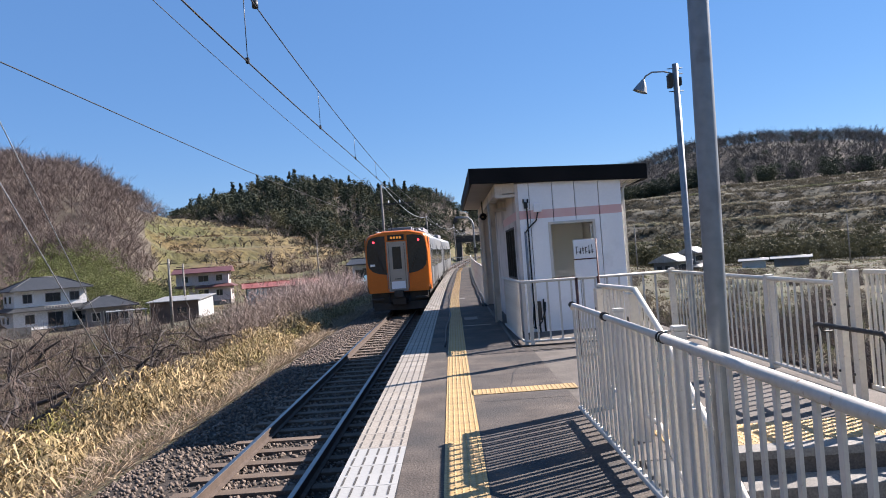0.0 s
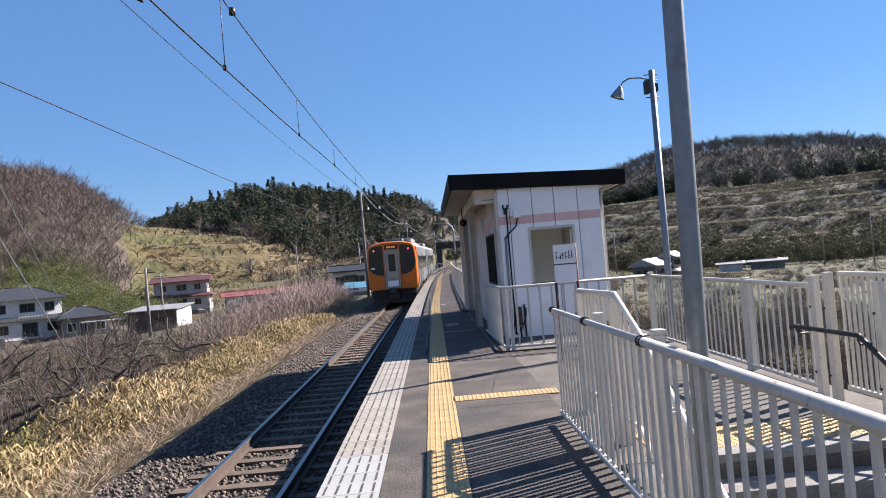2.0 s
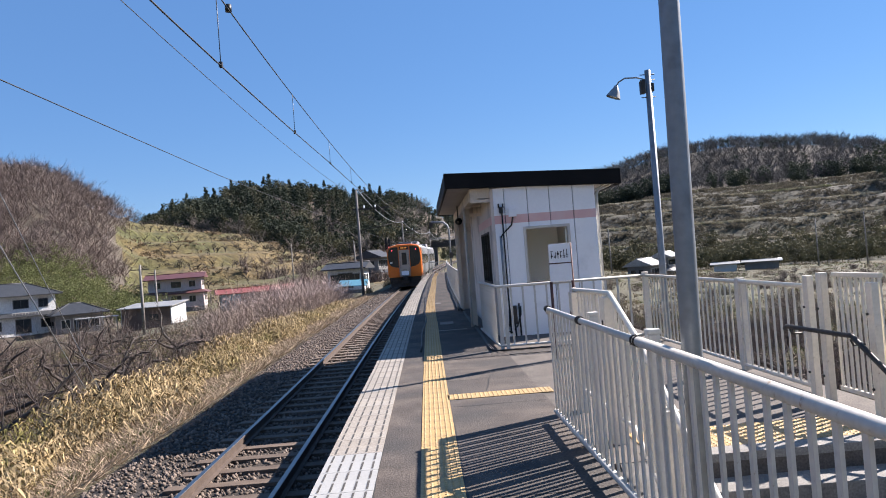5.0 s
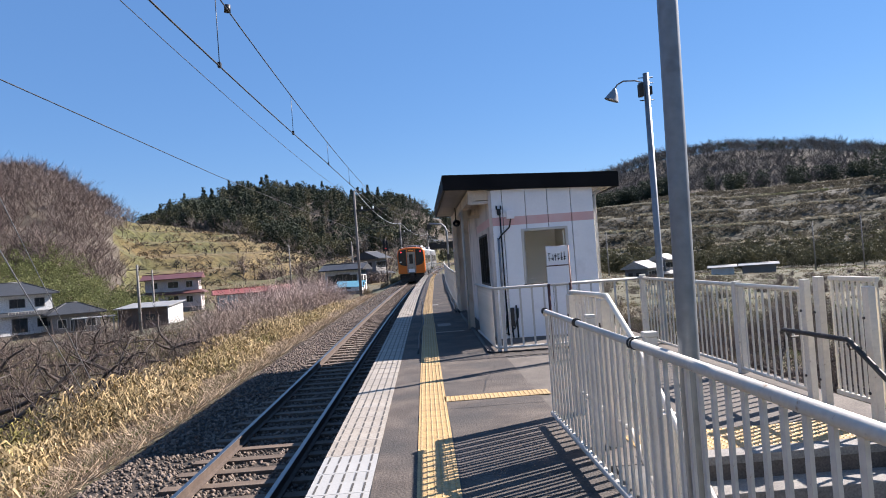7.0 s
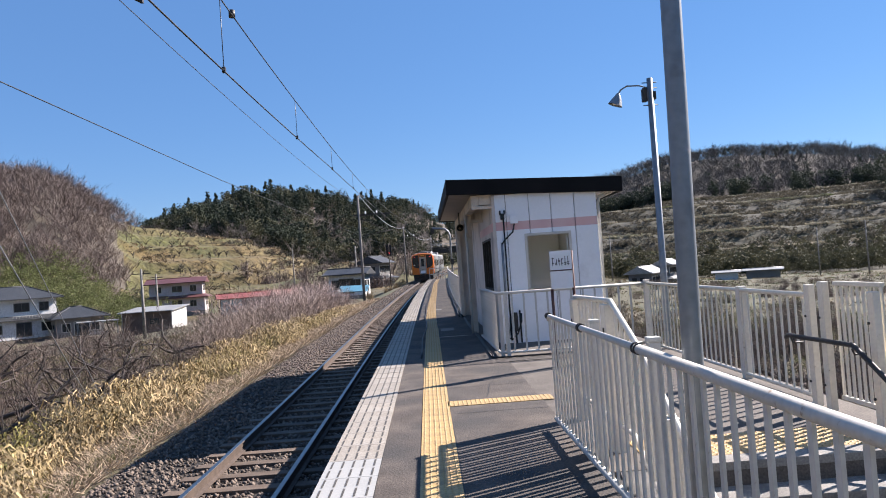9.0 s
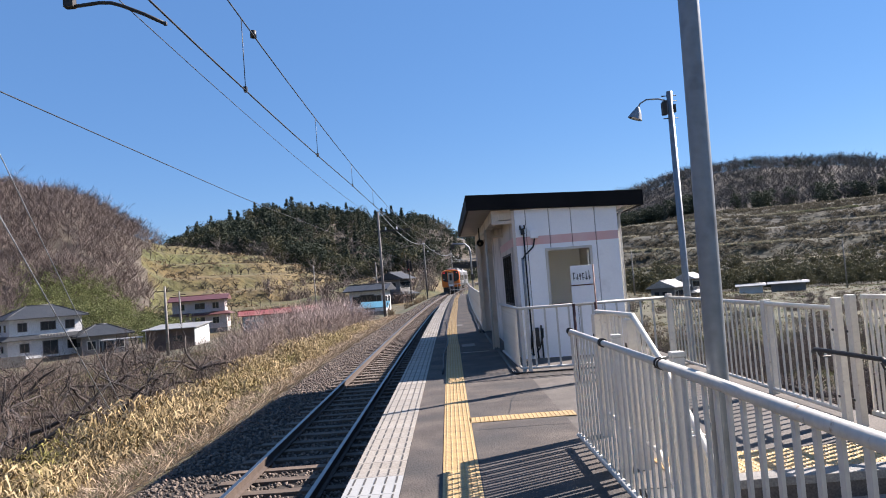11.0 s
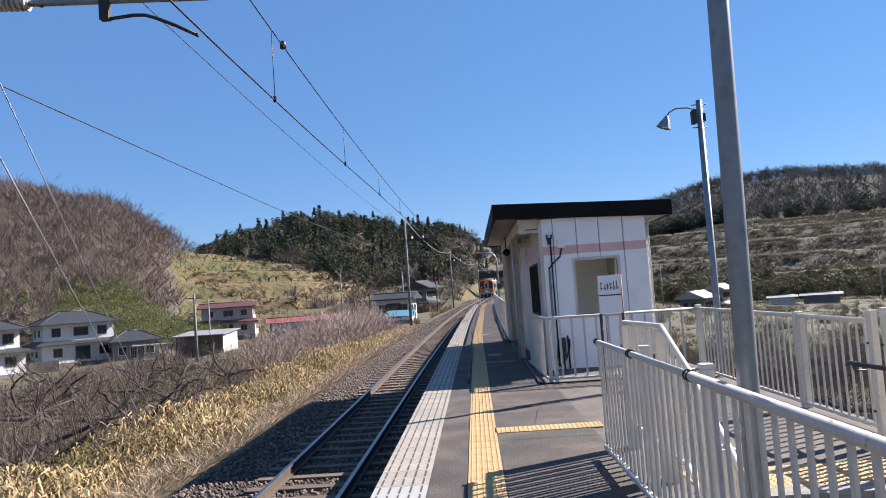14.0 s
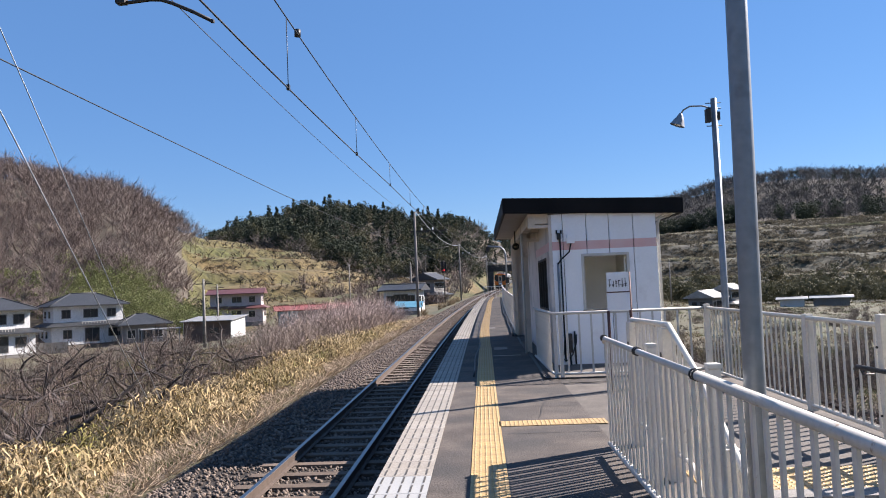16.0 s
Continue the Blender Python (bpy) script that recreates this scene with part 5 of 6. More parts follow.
def woods():
    rng = np.random.default_rng(11)
    bare = [lambda g: bare_tree(1.0, g, 0.0125, 0.95, 165)] * 9
    # hill of bare trees
    sp = polar_spots(1900, -46, -21.5, 118, 262, rng, lambda a, r, g: ((a < -31) | (r > 150)) & (a < -23.2 + (r - 118) * 0.006 + g.normal(0, 0.5, len(a))) & (g.random(len(a)) < np.clip((r - 95) / 60, 0.25, 1)))
    stand("bare_woodland", "leafless brown deciduous trees covering the rounded hill", "trees", bare, sp, rng.uniform(6.5, 10, len(sp)), TWIG_MAUVE, 21)
    # conifer wood over the orchard slope
    sp = polar_spots(1500, -21, 3.5, 200, 430, rng, lambda a, r, g: r > np.interp(a, (-21, -14, -8, -5, -2, 3), (330, 288, 268, 225, 205, 200)) + g.normal(0, 6, len(a)))
    sp = [q for q in sp if math.degrees(math.atan2(q[0], q[1])) < 0.4 or q[1] > 262]
    low = [float(np.interp(math.degrees(math.atan2(*q)), (-21, -17, -3, 0.4), (0.75, 1.0, 1.0, 0.55))) for q in sp]
    k, m = int(len(sp) * 0.42), int(len(sp) * 0.72)
    stand("conifer_wood", "dark green pines and evergreen trees on the wooded ridge", "trees", [lambda g: pine(1.0, g)] * 8, sp[:k], rng.uniform(6.5, 12.5, k) * low[:k], CONIFER, 22)
    stand("evergreen_oaks", "olive-brown broadleaf trees mixed into the wooded ridge", "trees", [lambda g: pine(1.0, g)] * 7, sp[k:m], rng.uniform(6, 11, m - k) * low[k:m], OAK, 44)
    pick = [q for q in range(m, len(sp)) if rng.random() < 0.38]
    sp2 = [sp[q] for q in pick]
    stand("conifer_wood", "tall pointed cedars standing in the wooded ridge", "trees", [lambda g: cedar(1.0, g)] * 6, sp2, rng.uniform(10, 16, len(sp2)) * np.array([low[q] for q in pick]), CONIFER, 23)
    sp = polar_spots(620, -20, 0.8, 190, 420, rng, lambda a, r, g: r > np.interp(a, (-20, -14, -8, -5, 3), (318, 276, 255, 212, 185)))
    stand("bare_woodland", "grey leafless trees along the edge of the conifer wood", "trees", bare, sp, rng.uniform(6, 11, len(sp)) * 0.95, TWIG_GREY, 24)
    def bank(a, r, g):
        q = np.interp(a, (-60, -22, -14, -5, 1), (29, 29, 22, 6, 3)) * ease(125, 280, r) / 4.2
        fr = q - np.floor(q)
        return (fr > 0.74) & (fr < 0.97) & (np.sin(a * 0.8 + 1.9 * np.floor(q)) > 0.05)
    sp = polar_spots(5200, -22.5, -4, 140, 285, rng, bank)
    stand("bank_scrub", "dark low scrub along the banks of the orchard terraces", "bushes", [lambda g: leaf_clumps(np.stack([g.normal(0, 0.9, 6), g.normal(0, 0.9, 6), g.uniform(0, 0.3, 6)], 1), g.uniform(0.3, 0.5, 6), 16, 0.16, g, 0.6)] * 5, sp, rng.uniform(0.5, 1.1, len(sp)), BRUSH, 43)
    # wooded top and brush across the valley
    sp = polar_spots(3300, 3, 42, 434, 625, rng)
    stand("bare_woodland", "leafless trees along the top of the terraced hill", "trees", [lambda g: bare_tree(1.0, g, 0.016, 1.0, 90)] * 9, sp, rng.uniform(8.5, 14.5, len(sp)), TWIG_FAR, 25)
    sp = polar_spots(60, 17, 42, 500, 600, rng)
    stand("conifer_wood", "scattered dark pines among the bare trees of the hilltop", "trees", [lambda g: pine(1.0, g)] * 4, sp, rng.uniform(6, 9, len(sp)), CONIFER, 45)
    sp = polar_spots(12, 33.6, 38, 350, 420, rng)
    stand("conifer_wood", "tall dark conifers at the end of the terraces", "trees", [lambda g: pine(1.0, g)] * 4, sp, rng.uniform(11, 17, len(sp)), CONIFER, 46)
    sp = polar_spots(430, 8, 42, 426, 462, rng, lambda a, r, g: (a < 20.5) | (a > 22.5) & (np.sin(a * 3.1 + 1) > 0.0))
    stand("conifer_wood", "dark conifers above the hillside terraces", "trees", [lambda g: pine(1.0, g)] * 5, sp, rng.uniform(8, 14, len(sp)), CONIFER, 26)
    def riser(a, r, g):
        rise = np.interp(a, (5, 12, 20, 33, 50), (0.5, 0.8, 1.0, 1.02, 1.0))
        q = rise * 36 * ease(215, 430, r) / 7.2
        fr = q - np.floor(q)
        return (fr > 0.12) & (fr < 0.88)
    sp = polar_spots(3900, 8, 40, 222, 426, rng, riser)
    brush = [lambda g: shrub(1.0, g, 26, 0.05, 0.9)] * 6
    stand("hillside_brush", "brown scrub growing on the terrace banks", "bushes", [lambda g: shell_clumps(np.stack([g.normal(0, 0.7, 6), g.normal(0, 0.7, 6), g.uniform(0.0, 0.5, 6)], 1), g.uniform(0.3, 0.6, 6), 12, 0.28, g, 0.6)] * 8, sp, rng.uniform(1.3, 2.6, len(sp)), BRUSH, 27)
    def lip(a, r, g):
        rise = np.interp(a, (5, 12, 20, 33, 50), (0.5, 0.8, 1.0, 1.02, 1.0))
        q = rise * 36 * ease(215, 430, r) / 7.2
        fr = q - np.floor(q)
        return (q > 0.5) & ((fr > 0.93) | (fr < 0.03)) & (np.sin(a * 0.7 + 2 * np.floor(q + 0.5)) > -0.8)
    sp = polar_spots(36000, 8, 40, 225, 431, rng, lip)
    stand("terrace_grass", "pale dry grass along the lips of the terraces", "grass", [lambda g: shell_clumps(np.stack([g.normal(0, 0.9, 4), g.normal(0, 0.9, 4), g.uniform(0.3, 0.8, 4)], 1), g.uniform(0.4, 0.6, 4), 9, 0.5, g, 0.7)] * 5, sp, rng.uniform(0.8, 1.2, len(sp)), PALE_GRASS, 42)
    sp = polar_spots(760, 8, 42, 203, 268, rng)
    stand("hillside_brush", "dark scrub at the foot of the terraced hill", "bushes", [lambda g: pine(1.0, g, 11, 18)] * 6, sp, rng.uniform(3, 7.5, len(sp)), OAK, 28)
    # green bamboo and shrubs at the foot of the bare hill
    sp = polar_spots(190, -31, -20.3, 126, 158, rng)
    stand("bamboo_thicket", "light green bamboo and shrubs behind the houses", "bushes", [lambda g: leaf_clumps(np.stack([g.normal(0, 0.22, 16), g.normal(0, 0.22, 16), g.uniform(0.15, 0.9, 16)], 1), g.uniform(0.1, 0.2, 16), 36, 0.034, g, 0.9)] * 6, sp, rng.uniform(3.0, 5.6, len(sp)), EVERGREEN, 29)
    sp = polar_spots(70, -48, -26, 130, 150, rng)
    stand("bamboo_thicket", "green undergrowth along the foot of the hill", "bushes", [lambda g: pine(1.0, g)] * 4, sp, rng.uniform(2.5, 5, len(sp)), EVERGREEN, 30)
    # orchard trees on the field
    sp = polar_spots(330, -22.5, -5, 145, 290, rng)
    stand("hillside_orchard", "small leafless orchard trees dotted over the grassy slope", "trees", [lambda g: bare_tree(1.0, g, 0.05, 1.1, 40)] * 6, sp, rng.uniform(2.2, 3.4, len(sp)), BARK, 31)
    sp = polar_spots(1500, -22.5, -3, 140, 285, rng, lambda a, r, g: np.sin(r / 5.0 + a) + np.sin(a * 1.7 + r / 11.0) > 0.7)
    stand("hillside_tussocks", "tan tussocks and weeds along the orchard banks", "grass", [lambda g: leaf_clumps(np.stack([g.normal(0, 0.9, 6), g.normal(0, 0.9, 6), g.uniform(0, 0.2, 6)], 1), g.uniform(0.3, 0.5, 6), 12, 0.25, g, 0.5)] * 5, sp, rng.uniform(0.8, 1.7, len(sp)), STRAW, 40)
    sp = polar_spots(260, -16, 3, 130, 205, rng, lambda a, r, g: g.random(len(a)) < np.clip((a + 16) / 12, 0.15, 1))
    stand("hillside_brush", "bare mauve scrub at the foot of the orchard slope", "bushes", brush, sp, rng.uniform(2, 4.5, len(sp)), TWIG_MAUVE, 32)
    # scrub beside the line
    def beside(n, x0, x1, y0, y1):
        y = rng.uniform(y0, y1, n)
        return [(u + bend(q), q) for u, q in zip(rng.uniform(x0, x1, n), y)]
    near = [lambda g: shrub(1.0, g, 110, 0.012, 0.75)] * 6
    thick = [lambda g: dome(1.0, g)] * 6
    sp = beside(42, -15.5, -8.6, 52, 70)
    stand("roadside_scrub", "tall pale pinkish bare thicket on the bank before the red-roofed shed", "bushes", thick, sp, rng.uniform(3.2, 4.6, len(sp)), TWIG_PALE, 57)
    sp = beside(85, -21, -9.2, 11, 36)
    stand("roadside_scrub", "dense dark brown bare brush between the orchard trees", "bushes", [lambda g: dome(1.0, g, 520, 0.007)] * 6, sp, rng.uniform(1.0, 2.1, len(sp)), TWIG_BROWN, 58)
    sp = beside(105, -44, -12, 34, 72)
    stand("roadside_scrub", "brown tangled brush in the lower orchard", "bushes", [lambda g: dome(1.0, g, 420, 0.011)] * 6, sp, rng.uniform(1.3, 2.4, len(sp)), TWIG_BROWN, 59)
    sp = beside(70, -66, -24, 66, 100)
    stand("roadside_scrub", "low brown brush along the edge of the village", "bushes", [lambda g: dome(1.0, g, 220, 0.016)] * 5, sp, rng.uniform(1.0, 2.0, len(sp)), TWIG_BROWN, 69)
    sp = beside(80, -13.5, -7.6, 36, 60)
    stand("roadside_scrub", "dense leafless mauve shrubs on the bank beside the track", "bushes", thick, sp, rng.uniform(2.0, 3.3, len(sp)), TWIG_NEAR, 33)
    sp = beside(38, -32, -10.5, 13, 40)
    stand("roadside_scrub", "low tangled bare brush under the orchard trees", "bushes", thick, sp, rng.uniform(0.6, 1.4, len(sp)), TWIG_BROWN, 34)
    sp = beside(45, -42, -14, 40, 66)
    stand("roadside_scrub", "tangled bare brush in front of the houses", "bushes", thick, sp, rng.uniform(0.7, 1.7, len(sp)), TWIG_GREY, 35)
    sp = beside(150, 5.5, 26, 9, 44)
    stand("vine_rows", "dense dark brown bare shrubs on the low ground behind the railing", "bushes", [lambda g: dome(1.0, g, 420, 0.009)] * 6, sp, rng.uniform(1.6, 3.1, len(sp)), TWIG_BROWN, 66)
    sp = beside(120, 4.7, 19, 7, 36)
    stand("vine_rows", "tangled bare vines and brush below the railing", "bushes", near, sp, rng.uniform(0.9, 2.2, len(sp)), TWIG_BROWN, 36)
    sp = beside(330, 12, 75, 30, 130)
    stand("vine_rows", "bare orchard brush across the valley floor", "bushes", near, sp, rng.uniform(0.8, 1.6, len(sp)), TWIG_BROWN, 37)
    for w, (seed, mt, lab) in enumerate(((47, STRAW, "tan dry weeds over the valley floor"), (48, GREEN_GRASS, "green winter grass over the valley floor"), (49, BRUSH, "dark low bushes along the field edges"))):
        sp = beside((1000, 800, 260)[w], 5, 95, 12, 190)
        sp = [q for q in sp if math.sin(q[0] / 5 + 2 * w) + math.sin(q[1] / 9 + w) > -0.4]
        stand("valley_weeds", lab, "grass", [lambda g: shell_clumps(np.stack([g.normal(0, 1.0, 6), g.normal(0, 1.0, 6), g.uniform(0, 0.4, 6)], 1), g.uniform(0.3, 0.6, 6), 16, 0.14, g, 0.5)] * 6, sp, rng.uniform(0.5, 0.95, len(sp)) * (1, 0.9, 1.6)[w], mt, seed)
    sp = beside(34, -6.4, -5.2, 62, 150)
    stand("dry_reeds", "dry straw-coloured reeds beside the far track", "grass", [lambda g: shrub(1.0, g, 90, 0.03, 0.4)] * 4, sp, rng.uniform(0.6, 1.1, len(sp)), STRAW, 38)
    sp = [(x + side, q) for x, q in beside(90, 6.0, 13.0, 150, 225) for side in (0, -21)]
    stand("bare_woodland", "small grey leafless trees on the banks of the cutting", "trees", bare, sp, rng.uniform(2.5, 5.5, len(sp)), TWIG_GREY, 67)
    sp = [(x + side, q) for x, q in beside(90, 4.0, 9.0, 120, 210) for side in (0, -14)]
    stand("dry_reeds", "straw-coloured weeds on the banks of the cutting", "grass", [lambda g: shrub(1.0, g, 60, 0.04, 0.6)] * 4, sp, rng.uniform(0.5, 1.2, len(sp)), STRAW, 68)
    sp = beside(120, 5.5, 14, 60, 160)
    stand("roadside_scrub", "brush on the bank behind the platform", "bushes", near, sp, rng.uniform(1.2, 3.0, len(sp)), TWIG_GREY, 39)


woods()


def leaf_band():
    """Dry bamboo grass on the bank: arching leaves on short stems."""
    rng = np.random.default_rng(41)
    n = 72000
    y = -6.0 + 56.0 * rng.random(n) ** 1.25
    u = rng.random(n)
    x = -5.75 - 3.9 * u + 0.4 * np.sin(y * 0.9)
    g = ground_z(x + 0.00028 * y * y, y)
    hgt = (0.4 + 0.95 * np.sin(np.pi * np.clip(u * 1.1, 0, 1)) * (0.75 + 0.35 * np.sin(y * 1.3 + 4 * u))) * (1 - 0.4 * (y > 38))
    z = g + hgt * rng.random(n) ** 0.55
    p = np.stack([x + 0.00028 * y * y, y, z], 1)
    ang = rng.random(n) * 6.28
    L = rng.uniform(0.11, 0.32, n)
    out = np.stack([np.cos(ang), np.sin(ang), np.zeros(n)], 1)
    m = p + out * (L * 0.5)[:, None] + np.array([0, 0, 1.0]) * (L * 0.25)[:, None]
    e = p + out * L[:, None] - np.array([0, 0, 1.0]) * (L * rng.uniform(0.0, 0.75, n))[:, None]
    s = np.stack([-np.sin(ang), np.cos(ang), rng.normal(0, 0.5, n)], 1) * (0.055 * L)[:, None]
    v = np.stack([p, m - s, m + s, e], 1).reshape(-1, 3)
    i = 4 * np.arange(n)[:, None]
    f = np.concatenate([i + np.array([[0, 1, 2]]), i + np.array([[1, 3, 2]])], 1).reshape(-1, 3)
    tagged(quick_mesh("bamboo_grass", v, f, SASA), "dry yellow bamboo grass covering the bank beside the track", "grass", kind="stuff")
    # stems below the leaves
    k = 5000
    idx = rng.integers(0, n, k)
    base = np.stack([p[idx, 0] + rng.normal(0, 0.05, k), p[idx, 1], g[idx] - 0.05], 1)
    q = blades(base, p[idx], 0.008, rng)
    tagged(quick_mesh("grass_stems", q.reshape(-1, 3), np.arange(4 * k).reshape(-1, 4), STRAW), "thin dry stems of the bamboo grass", "grass", kind="stuff")


leaf_band()


def grass(name, label, n, xs, ys, h, material, seed, power=1.4, lean=0.5):
    rng = np.random.default_rng(seed)
    y = ys[0] + (ys[1] - ys[0]) * rng.random(n) ** power
    b = np.array([bend(q) for q in y])
    x = rng.uniform(xs[0], xs[1], n) + b
    z = ground_z(x, y)
    p = np.stack([x, y, z - 0.02], 1)
    hh = h * rng.uniform(0.4, 1.2, n)
    e = p + np.stack([rng.normal(0, lean, n) * hh, rng.normal(0, lean, n) * hh, hh], 1)
    q = blades(p, e, 0.012 + 0.0006 * y, rng, 0.2)
    tagged(quick_mesh(name, q.reshape(-1, 3), np.arange(4 * n).reshape(-1, 4), material), label, "grass", kind="stuff")


grass("verge_grass", "flattened dry straw grass at the edge of the ballast", 34000, (-6.9, -5.0), (4, 60), 0.22, VERGE, 51, 1.4, 1.2)
grass("verge_grass", "short green grass along the ballast edge", 8000, (-5.95, -5.3), (4, 24), 0.14, GREEN_GRASS, 52)
grass("orchard_grass", "thin dry grass under the orchard trees", 16000, (-34, -9), (12, 60), 0.4, STRAW, 53, 1.0, 0.5)
grass("orchard_grass", "green winter grass under the orchard trees", 20000, (-34, -9.5), (11, 60), 0.28, GREEN_GRASS, 54, 1.0, 0.5)
grass("field_grass", "patchy green grass on the low ground behind the railing", 26000, (4.3, 26), (9, 50), 0.28, GREEN_GRASS, 55, 1.0, 0.5)
grass("field_grass", "dry grass on the low ground behind the railing", 12000, (4.3, 30), (8, 60), 0.35, STRAW, 56, 1.0, 0.5)


def orchard_tree(at, h, seed):
    """A pruned old fruit tree: short trunk, crooked spreading limbs, upright shoots."""
    rng = random.Random(seed)
    t = thing("orchard_tree", "crooked leafless pruned fruit tree with dark bark", "tree", (at[0], at[1], float(ground_z(at[0], at[1])) - 0.1), group="orchard trees")
    bm = tube([(0, 0, 0), (rng.uniform(-0.05, 0.05), 0, h * 0.15), (rng.uniform(-0.1, 0.1), rng.uniform(-0.1, 0.1), h * 0.3)], [0.11, 0.09, 0.08], 8)
    part("trunk", bm, BARK, t)
    twigs = []
    for i in range(5):
        limbs = bmesh.new()
        a = i * 1.257 + rng.uniform(-0.4, 0.4)
        pts, r = [Vector((0, 0, h * 0.25))], [0.078]
        d = Vector((math.cos(a), math.sin(a), 0.5))
        for k in range(7):
            d = (d + Vector((rng.uniform(-0.45, 0.45), rng.uniform(-0.45, 0.45), rng.uniform(-0.4, 0.3)))).normalized()
            d.z = max(d.z, -0.12)
            pts.append(pts[-1] + d * h * 0.14)
            r.append(0.078 * (1 - k / 8.5))
            if k > 0:
                for q in range(3):
                    e = d.cross(Vector((rng.uniform(-1, 1), rng.uniform(-1, 1), rng.uniform(-1, 1)))).normalized()
                    s = [pts[-1]]
                    for _ in range(3):
                        e = (e + Vector((rng.uniform(-0.5, 0.5), rng.uniform(-0.5, 0.5), rng.uniform(-0.1, 0.55)))).normalized()
                        s.append(s[-1] + e * h * rng.uniform(0.05, 0.1))
                    tube(s, [0.02, 0.014, 0.01, 0.005], 4, limbs, cap=False)
                    twigs += [s[1], s[2], s[3]]
        tube(pts, r, 6, limbs)
        part("limb", limbs, BARK, t)
    g = np.random.default_rng(seed)
    base = np.array([tuple(p) for p in twigs for _ in range(3)])
    tip = base + np.stack([g.normal(0, 0.14, len(base)), g.normal(0, 0.14, len(base)), g.uniform(-0.05, 0.5, len(base))], 1) * h * 0.4
    q = blades(base, tip, 0.009, g, 0.4)
    me = quick_mesh("twig_growth", q.reshape(-1, 3), np.arange(4 * len(q)).reshape(-1, 4), TWIG_BROWN)
    me.parent = t
    me["kind"] = "stuff"
    return t


for i, (x, y, h) in enumerate(((-9.8, 15.2, 3.1), (-11.8, 18.5, 3.1), (-9.4, 12.2, 2.7), (-13.0, 14.6, 3.0), (-10.5, 22.5, 2.6), (-14.0, 23.5, 2.8), (-12.0, 28.5, 2.6), (-17.0, 27.0, 2.8), (-15.5, 33.0, 2.7), (-20.0, 33.0, 2.8), (-12.5, 36.0, 2.5), (-22.0, 26.5, 2.8), (-18.5, 40.0, 2.6), (-25.0, 38.0, 2.8), (-16.0, 19.0, 2.6), (-27.0, 45.0, 2.8), (-21.0, 48.0, 2.7))):
    orchard_tree((x, y), h, 60 + i)
for i, (x, y, h) in enumerate(((7.5, 14.0, 2.3), (9.5, 19.0, 2.5), (12.5, 17.5, 2.4), (12.0, 24.0, 2.5), (16.0, 25.0, 2.6), (8.0, 10.2, 2.2))):
    orchard_tree((x, y), h, 90 + i)


